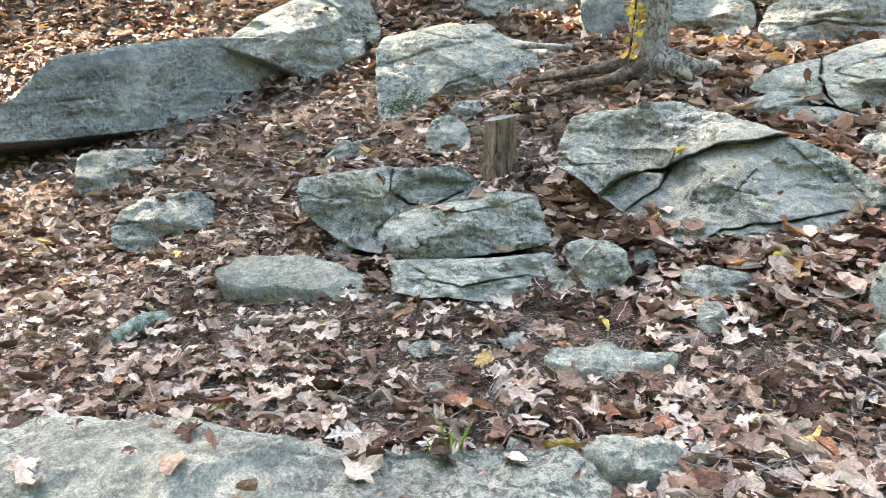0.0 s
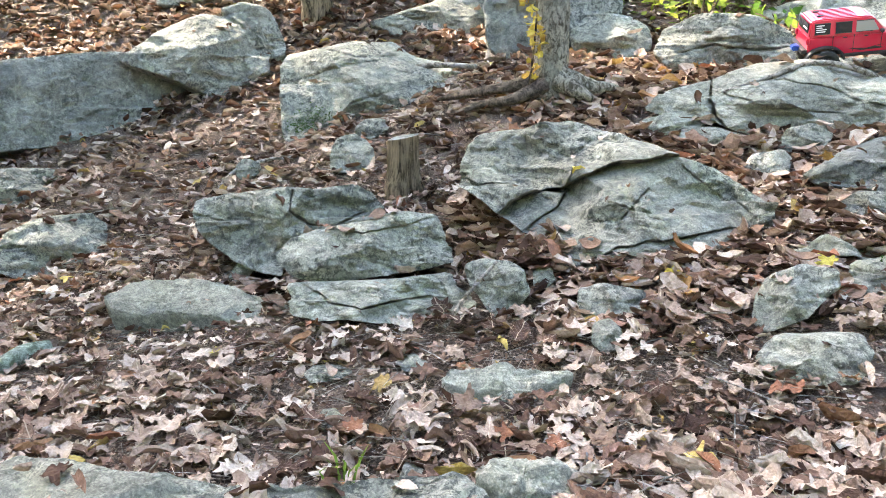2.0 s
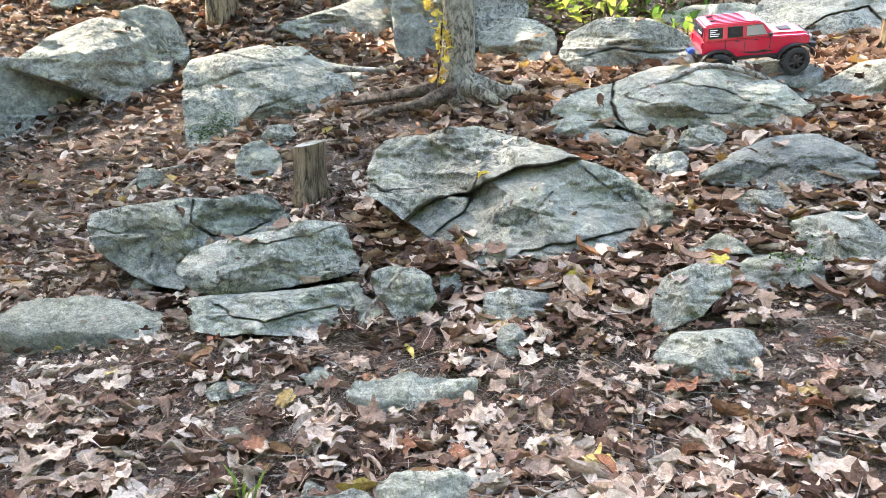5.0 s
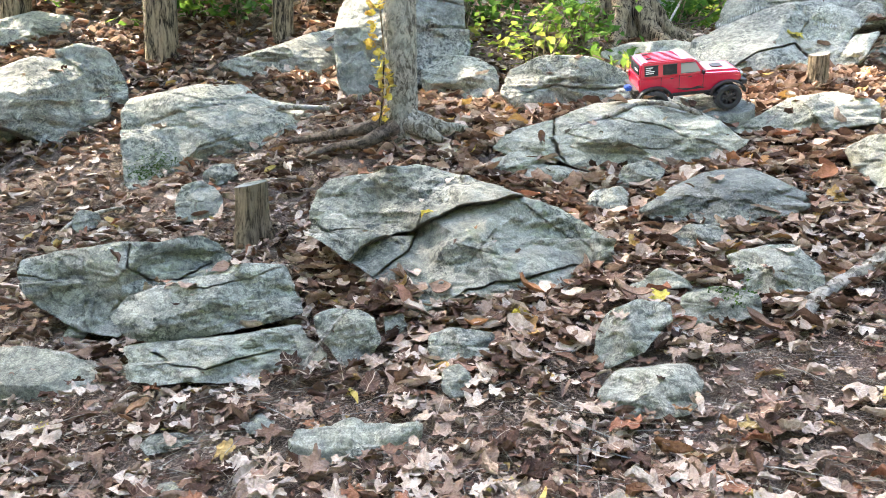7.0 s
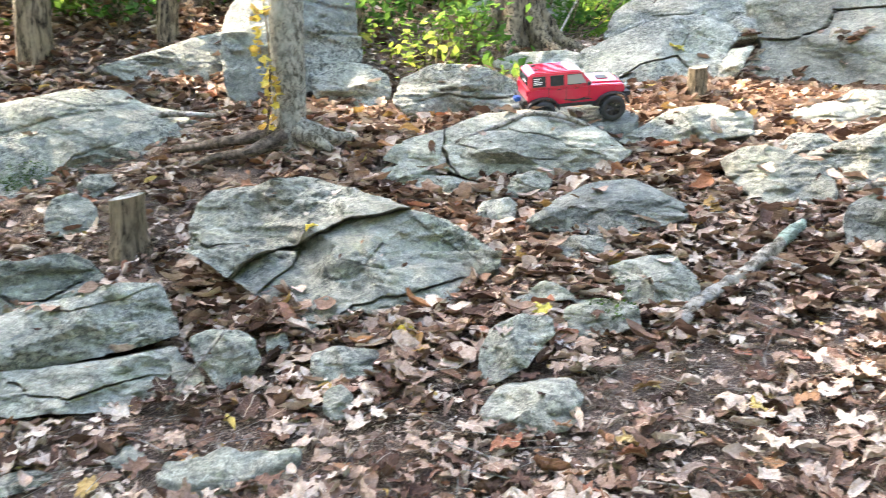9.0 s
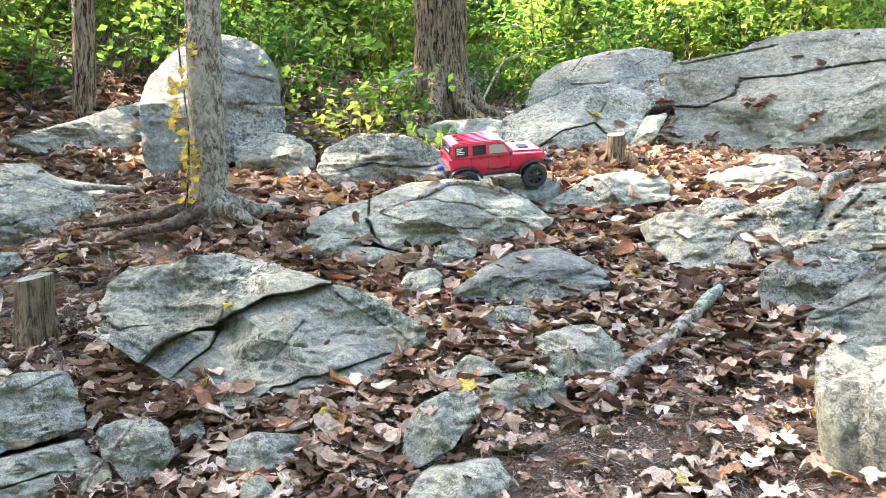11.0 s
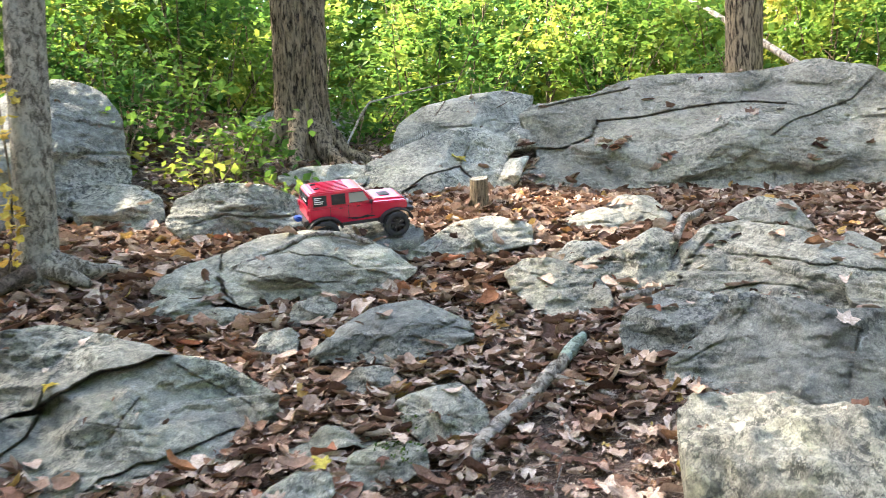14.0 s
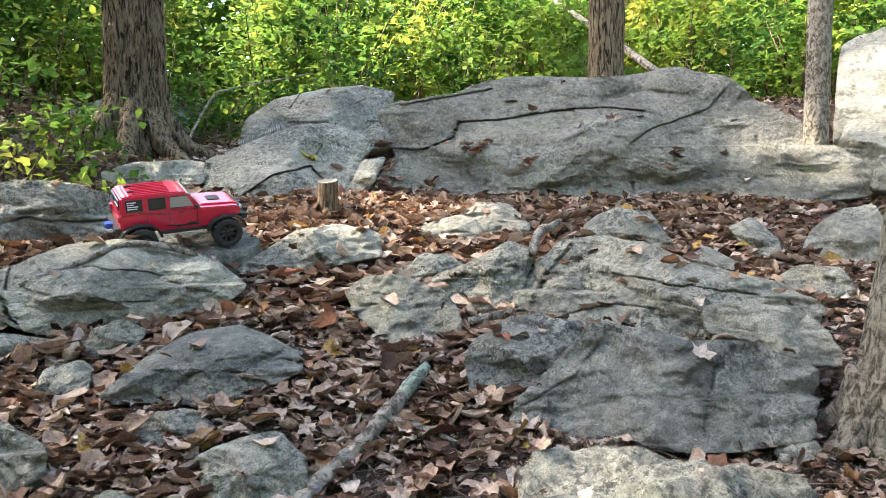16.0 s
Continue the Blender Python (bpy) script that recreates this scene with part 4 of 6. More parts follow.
def lying(name, points, radii, mat, label, category, seed=1, lift=0.6, group=""):
    pts = [(x, y, gz(x, y) + dz + r * lift) for (x, y, dz), r in zip(points, radii)]
    return tagged(tube(name, pts, radii, mat, seed=seed), label, category, group)


log = tagged(new("fallen_branch"), "bleached crooked branch lying on dry leaves with a lichened end", "branch", "fallen branches")
_pts = [(1.707, 1.812, 0.02), (1.8, 1.885, 0.04), (1.913, 1.947, 0.045), (2.004, 1.993, 0.04), (2.086, 2.033, 0.05), (2.189, 2.086, 0.055)]
tube("limb", [(x, y, gz(x, y) + d) for x, y, d in _pts], [0.019, 0.02, 0.016, 0.018, 0.021, 0.019], WOOD, log, rough=0.22, seed=3)
tagged(tube("lichened_end", [(x, y, gz(x, y) + d) for x, y, d in [(2.18, 2.081, 0.055), (2.25, 2.125, 0.06), (2.304, 2.158, 0.06), (2.34, 2.2, 0.055)]], [0.0195, 0.021, 0.017, 0.007], LICHEN_WOOD, log, seed=4), "pale green lichen crust")
tube("side_shoot", [(x, y, gz(x, y) + d) for x, y, d in [(2.1, 2.03, 0.05), (2.16, 1.97, 0.035), (2.2, 1.86, 0.025)]], [0.009, 0.008, 0.005], WOOD, log, rough=0.2, seed=14)
lying("fallen_branch", [(-0.76, 1.84, 0.01), (-0.72, 1.92, 0.02), (-0.68, 1.99, 0.01)], [0.022, 0.026, 0.02], LICHEN_WOOD, "short stick crusted with pale green lichen", "branch", 5, group="fallen branches")
lying("stick", [(0.44, 1.88, 0.02), (0.5, 1.95, 0.08), (0.57, 2.0, 0.14)], [0.006, 0.006, 0.004], WOOD, "thin bare stick leaning on a round stone", "stick", 6, group="thin sticks")
lying("stick", [(3.02, 2.5, 0.14), (3.2, 2.65, 0.15), (3.4, 2.8, 0.12), (3.6, 2.95, 0.09)], [0.016, 0.02, 0.018, 0.012], WOOD, "crooked grey stick lying over cracked bedrock", "stick", 9, group="thin sticks")
lying("stick", [(2.56, 2.28, 0.1), (2.66, 2.25, 0.1), (2.74, 2.24, 0.1)], [0.011, 0.013, 0.009], WOOD, "short pale stick wedged between stones", "stick", 10, group="thin sticks")
lying("stick", [(-0.62, 3.22, 0.02), (-0.57, 3.34, 0.045), (-0.45, 3.4, 0.04), (-0.34, 3.42, 0.02)], [0.006, 0.008, 0.008, 0.005], WOOD, "curved pale stick arching over leaves", "stick", 11, group="thin sticks")
lying("stick", [(2.1, 2.0, 0.02), (2.02, 1.86, 0.02), (1.98, 1.72, 0.03)], [0.006, 0.006, 0.004], WOOD, "thin twig lying on dry leaves", "stick", 12, group="thin sticks")
lying("stick", [(5.2, 2.7, 0.02), (5.6, 2.95, 0.03), (6.1, 3.0, 0.04)], [0.02, 0.022, 0.018], WOOD, "straight grey stick on the ground by a tree", "stick", 13, group="thin sticks")
lying("fallen_branch", [(2.75, 5.55, 0.05), (3.0, 5.75, 0.35), (3.2, 5.9, 0.42), (3.9, 6.0, 0.4)], [0.009, 0.008, 0.007, 0.004], WOOD, "pale bare branch arching out of the undergrowth", "branch", 14, group="fallen branches")
lying("fallen_branch", [(5.9, 4.0, 0.1), (6.3, 4.9, 0.45), (6.5, 5.5, 0.8), (6.7, 6.3, 1.3)], [0.03, 0.03, 0.026, 0.02], WOOD, "bleached dead branch leaning in the undergrowth", "branch", 15, group="fallen branches")
lying("fallen_branch", [(5.2, 4.7, 0.08), (5.9, 4.4, 0.14), (6.6, 4.2, 0.1)], [0.05, 0.06, 0.05], BARK_DARK, "rotting dark log lying on top of the outcrop", "branch", 16, group="fallen branches")
lying("fallen_branch", [(-0.05, 4.2, 0.05), (0.2, 4.15, 0.08), (0.45, 4.1, 0.04)], [0.014, 0.016, 0.012], WOOD, "pale stick lying behind a cracked boulder", "branch", 17, group="fallen branches")

_rb = np.random.RandomState(31)
for _k in range(9):
    _x, _y, _a, _l = _rb.uniform(2.75, 3.5), _rb.uniform(5.5, 6.1), _rb.uniform(-0.7, 0.7), _rb.uniform(0.35, 0.8)
    lying("stick", [(_x, _y, 0.06), (_x + 0.5 * _l * math.cos(_a), _y + 0.5 * _l * math.sin(_a), _rb.uniform(0.1, 0.3)), (_x + _l * math.cos(_a), _y + _l * math.sin(_a), _rb.uniform(0.1, 0.45))], [0.007, 0.006, 0.003], ROOT_BARK, "thin dead brushwood stick in a tangle by a tree", "stick", 70 + _k, group="thin sticks")

pale_tree = bpy.data.objects["tree"]
for k, (pts, rad) in enumerate((
        ([(0.74, 3.52, 0.82), (0.6, 3.5, 0.79), (0.42, 3.62, 0.75), (0.28, 3.74, 0.72)], [0.04, 0.026, 0.02, 0.01]),
        ([(0.76, 3.48, 0.8), (0.62, 3.42, 0.74), (0.48, 3.5, 0.71), (0.36, 3.5, 0.66)], [0.04, 0.024, 0.018, 0.008]),
        ([(0.83, 3.5, 0.84), (0.95, 3.47, 0.8), (1.06, 3.5, 0.79), (1.14, 3.55, 0.76)], [0.05, 0.035, 0.022, 0.01]),
        ([(0.82, 3.46, 0.82), (0.9, 3.4, 0.78), (0.96, 3.38, 0.75)], [0.045, 0.03, 0.012]))):
    tube("root", pts, rad, ROOT_BARK if k < 2 else BARK_PALE, pale_tree, seed=20 + k)

lean_tree = [o for o in scene.objects if o.get("label", "").startswith("leaning grey")][0]
slim_tree = [o for o in scene.objects if o.get("label", "").startswith("slender grey")][0]
for t, (bx, by), size in ((lean_tree, (3.02, 1.25), 0.6), (slim_tree, (5.75, 2.95), 0.8)):
    for k, a in enumerate((95, 160, 215, 280)):
        ca, sa = size * math.cos(radians(a)), size * math.sin(radians(a))
        pts = [(bx + ca * d, by + sa * d, gz(bx + ca * d, by + sa * d) + h) for d, h in ((0.06, 0.16), (0.14, 0.05), (0.22, 0.01), (0.34, -0.03))]
        tube("root", pts, [0.05, 0.042, 0.03, 0.012], BARK_PALE, t, seed=60 + k, rough=0.15)

big_tree = [o for o in scene.objects if o.get("label", "").startswith("thick tree")][0]
for k, a in enumerate((200, 245, 290, 335, 25)):
    ca, sa = math.cos(radians(a)), math.sin(radians(a))
    pts = [(2.43 + ca * d, 5.51 + sa * d, gz(2.43 + ca * d, 5.51 + sa * d) + h) for d, h in ((0.12, 0.3), (0.26, 0.1), (0.42, 0.03), (0.6, -0.02))]
    tube("root", pts, [0.075, 0.065, 0.045, 0.02], BARK_DARK, big_tree, seed=40 + k, rough=0.15)


# ---- toy off-road truck ----
def flat_material(name, colour, rough, metal=0.0, coat=0.0):
    m, n, l, b = material(name, rough)
    nt = m.node_tree
    dust = ramp(nt, noise_node(nt, 35, 5, 0.65, world_coords(nt)), ((0.45, (0, 0, 0)), (0.85, (0.1, 0.1, 0.1))))
    l.new(mix(nt, dust, colour, (0.3, 0.26, 0.22)), b.inputs["Base Color"])
    b.inputs["Metallic"].default_value, b.inputs["Coat Weight"].default_value, b.inputs["Specular IOR Level"].default_value = metal, coat, 0.5
    return m


RED = flat_material("red_paint", (0.52, 0.006, 0.04), 0.28, 0.0, 0.6)
BLACK = flat_material("black_plastic", (0.018, 0.018, 0.019), 0.55)
RUBBER = flat_material("tyre_rubber", (0.022, 0.022, 0.023), 0.85)
RIM = flat_material("dark_rim", (0.05, 0.05, 0.052), 0.45, 0.5)
GLASS_DARK = flat_material("smoked_window", (0.02, 0.022, 0.024), 0.08, 0.0, 0.5)
GLASS_CLEAR = flat_material("clear_window", (0.3, 0.29, 0.26), 0.08, 0.0, 0.6)
WHITE = flat_material("white_decal", (0.75, 0.75, 0.74), 0.5)
BLUE = flat_material("blue_anodised", (0.02, 0.09, 0.4), 0.35, 0.5)


def prism(profile, y0, y1, y0b=None, y1b=None, bevel=0.004):
    """A solid with a side profile (x, z); the half widths may narrow with height."""
    bm = bmesh.new()
    zs = [z for _, z in profile]
    lo, hi = min(zs), max(zs)

    def width(z, a, b):
        return a if b is None else a + (b - a) * (z - lo) / (hi - lo)
    left = [bm.verts.new((x, width(z, y0, y0b), z)) for x, z in profile]
    right = [bm.verts.new((x, width(z, y1, y1b), z)) for x, z in profile]
    bm.faces.new(left)
    bm.faces.new(right[::-1])
    n = len(profile)
    for i in range(n):
        bm.faces.new((left[(i + 1) % n], left[i], right[i], right[(i + 1) % n]))
    bmesh.ops.recalc_face_normals(bm, faces=bm.faces)
    if bevel:
        bmesh.ops.bevel(bm, geom=bm.edges[:], offset=bevel, segments=2, affect="EDGES", clamp_overlap=True)
    return bm


def box(cx, cy, cz, sx, sy, sz, bevel=0.002):
    return prism([(cx - sx / 2, cz - sz / 2), (cx + sx / 2, cz - sz / 2), (cx + sx / 2, cz + sz / 2), (cx - sx / 2, cz + sz / 2)], cy - sy / 2, cy + sy / 2, bevel=bevel)


def wheel(parent, x, y, z, r=0.058, w=0.046):
    hub = new("wheel")
    hub.parent = parent
    hub.location = (x, y, z)
    bm = bmesh.new()
    n = 54
    prof = [(-w / 2 + 0.004, 0.55), (-w / 2, 0.72), (-w / 2 + 0.002, 0.93), (-w / 2 + 0.008, 0.99), (0, 1.0), (w / 2 - 0.008, 0.99), (w / 2 - 0.002, 0.93), (w / 2, 0.72), (w / 2 - 0.004, 0.55)]
    rows = []
    for j in range(n):
        a = 2 * math.pi * j / n
        lug = 1.0 if j % 3 else 0.945
        rows.append([bm.verts.new((r * k * (lug if k > 0.95 else (0.5 + 0.5 * lug if k > 0.9 else 1)) * math.cos(a), yy, r * k * (lug if k > 0.95 else (0.5 + 0.5 * lug if k > 0.9 else 1)) * math.sin(a))) for yy, k in prof])
    for j in range(n):
        for k in range(len(prof) - 1):
            bm.faces.new((rows[j][k], rows[j][k + 1], rows[(j + 1) % n][k + 1], rows[(j + 1) % n][k]))
    bmesh.ops.recalc_face_normals(bm, faces=bm.faces)
    part("tyre", bm, RUBBER, hub, "knobbly black tyre")
    bm = bmesh.new()
    ri = r * 0.56
    for side in (-1, 1):
        yb = side * (w / 2 - 0.008)
        c = bm.verts.new((0, yb + side * 0.003, 0))
        ringv = [bm.verts.new((ri * math.cos(2 * math.pi * j / 32), yb - side * (0.006 if j % 4 < 2 else 0.0), ri * math.sin(2 * math.pi * j / 32))) for j in range(32)]
        mid = [bm.verts.new((ri * 0.4 * math.cos(2 * math.pi * j / 32), yb + side * 0.002, ri * 0.4 * math.sin(2 * math.pi * j / 32))) for j in range(32)]
        for j in range(32):
            bm.faces.new((c, mid[j], mid[(j + 1) % 32]))
            if j % 4 != 0:
                bm.faces.new((mid[j], ringv[j], ringv[(j + 1) % 32], mid[(j + 1) % 32]))
    bmesh.ops.recalc_face_normals(bm, faces=bm.faces)
    part("rim", bm, RIM, hub, "dark spoked beadlock rim")
    bm = bmesh.new()
    bmesh.ops.create_cone(bm, cap_ends=True, segments=16, radius1=0.008, radius2=0.006, depth=w, matrix=Matrix.Rotation(math.pi / 2, 4, "X"))
    part("hub_nut", bm, RIM, hub)


def toy_truck(m):
    car = tagged(new("toy_truck"), "red radio-controlled off-road toy truck with black fenders and tyres", "toy truck")
    car.matrix_world = m
    wb, tr, wz = 0.313, 0.098, 0.058
    hw = 0.088
    part("body", prism([(-0.222, 0.105), (-0.222, 0.185), (0.06, 0.185), (0.2, 0.178), (0.212, 0.165), (0.212, 0.13), (0.12, 0.122), (0.085, 0.088), (-0.085, 0.088), (-0.115, 0.125), (-0.2, 0.125)], -hw, hw, -hw - 0.002, hw + 0.002, 0.005), RED, car, "glossy red painted shell")
    part("cabin", prism([(-0.222, 0.183), (-0.214, 0.262), (-0.19, 0.27), (-0.005, 0.27), (0.018, 0.26), (0.068, 0.184)], -hw, hw, -0.074, 0.074, 0.006), RED, car)
    part("hood", prism([(0.07, 0.18), (0.07, 0.192), (0.19, 0.186), (0.21, 0.176), (0.205, 0.165)], -0.062, 0.062, bevel=0.004), RED, car)
    part("hood_vent", box(0.13, 0, 0.191, 0.05, 0.05, 0.004), BLACK, car)
    part("grille", box(0.214, 0, 0.153, 0.008, 0.12, 0.042), BLACK, car, "black slotted grille")
    for k in range(-3, 4):
        part("grille_bar", box(0.2185, k * 0.013, 0.153, 0.003, 0.004, 0.036, 0.001), RED, car)
    for sgn in (-1, 1):
        bm = bmesh.new()
        bmesh.ops.create_cone(bm, cap_ends=True, segments=24, radius1=0.015, radius2=0.013, depth=0.01, matrix=Matrix.Translation((0.219, sgn * 0.062, 0.156)) @ Matrix.Rotation(math.pi / 2, 4, "Y"))
        part("headlight", bm, GLASS_CLEAR, car, "clear round headlight")
        # side windows: three panes and their dark surrounds
        for nm, x0, x1, mat in (("rear_side_window", -0.2, -0.142, GLASS_DARK), ("rear_door_window", -0.122, -0.062, GLASS_DARK), ("front_door_window", -0.046, 0.016, GLASS_CLEAR)):
            yb = sgn * (hw - 0.0035)
            yt = sgn * 0.0805
            bm = prism([(x0, 0.2), (x1 + (0.022 if x1 > 0 else 0), 0.2), (x1, 0.25), (x0, 0.25)], yb - sgn * 0.003, yb + sgn * 0.0025, yt - sgn * 0.003, yt + sgn * 0.0005, 0.0)
            bmesh.ops.recalc_face_normals(bm, faces=bm.faces)
            part(nm, bm, mat, car)
            for zz in (0.1985, 0.2515):
                part("window_trim", box((x0 + x1) / 2, sgn * (0.0875 if zz < 0.21 else 0.0803), zz, x1 - x0 + 0.004, 0.004, 0.003, 0.001), BLACK, car)
        for k, (u, wd) in enumerate(((0.242, 0.03), (0.232, 0.022), (0.222, 0.038), (0.212, 0.034))):
            part("window_lettering", box(-0.195 + wd / 2, sgn * (0.0878 - (u - 0.2) * 0.105), u, wd, 0.0025, 0.004, 0.0), WHITE, car, "white unreadable window lettering")
        for x in (-wb / 2, wb / 2):
            arch = []
            for j in range(13):
                a = math.pi * (0.02 + 0.96 * j / 12)
                arch.append((x + 0.076 * math.cos(a), 0.068 + 0.072 * math.sin(a)))
            inner = [(x + 0.067 * (px - x) / 0.076, 0.068 + (pz - 0.068) * 0.88) for px, pz in arch[::-1]]
            part("fender", prism(arch + inner, sgn * 0.078, sgn * 0.112, bevel=0.002), BLACK, car, "black fender flare")
            wheel(car, x, sgn * tr, wz)
        part("side_step", box(0.0, sgn * 0.092, 0.086, 0.16, 0.014, 0.012), BLACK, car, "black rock slider")
        part("mirror", box(0.045, sgn * 0.1, 0.2, 0.012, 0.02, 0.018, 0.003), BLACK, car)
        for x in (-0.055, 0.022):
            part("door_handle", box(x - 0.03, sgn * 0.0905, 0.176, 0.018, 0.006, 0.005), BLACK, car)
        for x in (-0.13, -0.052, 0.05):
            part("door_seam", box(x, sgn * 0.0895, 0.145, 0.002, 0.004, 0.085, 0.0), BLACK, car)
        part("side_decal", prism([(-0.07, 0.118), (0.0, 0.112), (0.06, 0.128), (0.03, 0.118), (0.07, 0.108), (-0.02, 0.102)], sgn * 0.0875, sgn * 0.0905, bevel=0.0), BLACK, car, "dark splash decal")
        part("tail_light", box(-0.224, sgn * 0.076, 0.165, 0.008, 0.018, 0.03), RED, car)
        part("frame_rail", box(0, sgn * 0.032, 0.08, 0.4, 0.012, 0.016), BLACK, car)
    part("windshield", prism([(0.0665, 0.19), (0.0685, 0.191), (0.024, 0.2565), (0.022, 0.2555)], -0.078, 0.078, -0.068, 0.068, 0.0), GLASS_CLEAR, car)
    part("rear_window", box(-0.2195, 0, 0.226, 0.004, 0.13, 0.05, 0.001), GLASS_DARK, car)
    part("rear_sticker", box(-0.2222, -0.03, 0.222, 0.002, 0.05, 0.006, 0.0), WHITE, car)
    for k in range(7):
        part("roof_rib", box(-0.105, -0.054 + k * 0.018, 0.2715, 0.13, 0.007, 0.004, 0.001), RED, car)
    for y in (-0.03, 0.035):
        part("roof_bracket", box(-0.17, y, 0.2735, 0.025, 0.012, 0.006), BLACK, car)
    part("front_bumper", prism([(0.215, 0.1), (0.24, 0.104), (0.245, 0.126), (0.215, 0.13)], -0.085, 0.085, bevel=0.003), BLACK, car, "black tube bumper")
    for y in (-0.04, 0.04):
        part("bumper_lamp", box(0.246, y, 0.132, 0.012, 0.022, 0.02), BLACK, car)
    part("winch", box(0.228, 0, 0.132, 0.03, 0.05, 0.02), BLACK, car)
    part("rear_bumper", box(-0.232, 0, 0.112, 0.022, 0.17, 0.022), BLACK, car)
    part("tow_hook", box(-0.252, -0.02, 0.118, 0.03, 0.04, 0.026, 0.005), BLUE, car, "blue metal hitch block")
    part("gearbox", box(0, 0, 0.078, 0.14, 0.06, 0.04), BLACK, car)
    for x in (-wb / 2, wb / 2):
        bm = bmesh.new()
        bmesh.ops.create_cone(bm, cap_ends=True, segments=16, radius1=0.011, radius2=0.011, depth=0.18, matrix=Matrix.Translation((x, 0, wz)) @ Matrix.Rotation(math.pi / 2, 4, "X"))
        part("axle", bm, BLACK, car)
        part("differential", box(x, 0.01, wz, 0.04, 0.036, 0.036, 0.008), BLACK, car)
    bm = bmesh.new()
    bmesh.ops.create_cone(bm, cap_ends=True, segments=6, radius1=0.0012, radius2=0.0008, depth=0.09, matrix=Matrix.Translation((-0.228, 0.06, 0.24)))
    part("antenna", bm, BLACK, car)
    for o in car.children:
        if o.type == "MESH":
            for v in o.data.vertices:
                if v.co.z > 0.088:
                    v.co.z = 0.088 + (v.co.z - 0.088) * 0.78
    return car


# ---- leaves on the ground ----
def leaf_shape(kind, seed, n=15, rings=(0.5, 1.0)):
    """Vertices and faces of one curled dry leaf about a metre long: 0 lobed, 1 oval, 2 narrow and rolled."""
    rnd = np.random.RandomState(seed)
    a = np.linspace(-math.pi, math.pi, n, endpoint=False)
    if kind == 0:
        r = np.full(n, 0.22)
        for at, long in ((0, 0.56), (0.95, 0.5), (-0.95, 0.5), (1.95, 0.36), (-1.95, 0.36), (0.3, 0.4), (-0.3, 0.4), (1.3, 0.34), (-1.3, 0.34)):
            d = np.abs((a - at - rnd.uniform(-0.08, 0.08) + math.pi) % (2 * math.pi) - math.pi)
            r = np.maximum(r, long * rnd.uniform(0.85, 1.1) * np.clip(1 - d / 0.55, 0, 1) ** 0.8 + 0.04)
        x, y = r * np.cos(a) + 0.02, r * np.sin(a)
    else:
        wd = 0.27 if kind == 1 else 0.17
        x = 0.5 * np.cos(a)
        y = wd * np.sin(a) * (1 - 0.25 * np.cos(a)) * (1 + 0.08 * (np.arange(n) % 2)) + rnd.uniform(-0.012, 0.012, n)
    rim = np.stack([x, y], 1)
    pts = np.vstack([[[0, 0]]] + [rim * k for k in rings])
    fold, cup, twist = rnd.uniform(-0.3, 0.5), rnd.uniform(-0.7, 0.9), rnd.uniform(-0.8, 0.8)
    if kind == 0:
        fold, cup, twist = 0.7 * fold, 0.7 * cup, 0.6 * twist
    if kind == 2:
        fold, cup = rnd.uniform(0.8, 1.6), rnd.uniform(-1.2, 1.2)
    rr = np.linalg.norm(pts, axis=1)
    curl, ph = rnd.uniform(-0.8, 1.0), rnd.uniform(0, 6.28, 3)
    an = np.arctan2(pts[:, 1], pts[:, 0])
    z = fold * np.abs(pts[:, 1]) + cup * pts[:, 0] ** 2 + twist * pts[:, 0] * pts[:, 1]
    z += curl * rr ** 3 * (1 + 0.9 * np.sin(2 * an + ph[0])) + 0.35 * rr ** 2 * np.sin(3 * an + ph[1]) + 0.05 * np.sin(17 * pts[:, 0] + ph[2]) * np.abs(pts[:, 1])
    z += rnd.normal(0, 0.032, len(z)) * np.minimum(1, 3 * rr) if n < 40 else 0.035 * (np.sin(23 * pts[:, 0] + 9 * pts[:, 1] + ph[0]) + np.sin(19 * pts[:, 1] - 13 * pts[:, 0] + ph[1])) * np.minimum(1, 3 * rr)
    v = np.stack([pts[:, 0] / (1 + 0.3 * abs(cup) + 0.25 * abs(curl) * rr), pts[:, 1] / (1 + 0.5 * abs(fold) + 0.25 * abs(curl) * rr), z], 1)
    f = [(0, 1 + j, 1 + (j + 1) % n) for j in range(n)]
    for k in range(len(rings) - 1):
        o, q = 1 + k * n, 1 + (k + 1) * n
        for j in range(n):
            i = (j + 1) % n
            f += [(o + j, q + j, q + i), (o + j, q + i, o + i)]
    return v, f


def rolled_leaf(seed, along=7, across=4):
    """A dry leaf rolled to a boat or a tube, with a wavy edge."""
    rnd = np.random.RandomState(seed)
    wide, roll, bend, ph = rnd.uniform(0.2, 0.34), rnd.uniform(0.7, 1.9), rnd.uniform(-0.5, 0.9), rnd.uniform(0, 6.28, 2)
    v, f = [], []
    for i in range(along):
        t = i / (along - 1)
        x = t - 0.5
        half = wide * (0.12 + math.sin(math.pi * min(1.0, 0.06 + 0.94 * t)) ** 0.7) * (1 + 0.22 * math.sin(9 * t + ph[0]))
        turn = roll * (0.6 + 0.5 * t) + 0.3 * math.sin(5 * t + ph[1])
        for k in range(across):
            u = 2 * k / (across - 1) - 1
            a = u * turn
            rad = half / max(turn, 0.3)
            v.append((x * (1 - 0.12 * abs(bend)), rad * math.sin(a) * 1.1, rad * (1 - math.cos(a)) + bend * x * x + rnd.normal(0, 0.012)))
    for i in range(along - 1):
        for k in range(across - 1):
            p = i * across + k
            f += [(p, p + 1, p + across + 1), (p, p + across + 1, p + across)]
    return np.array(v), f


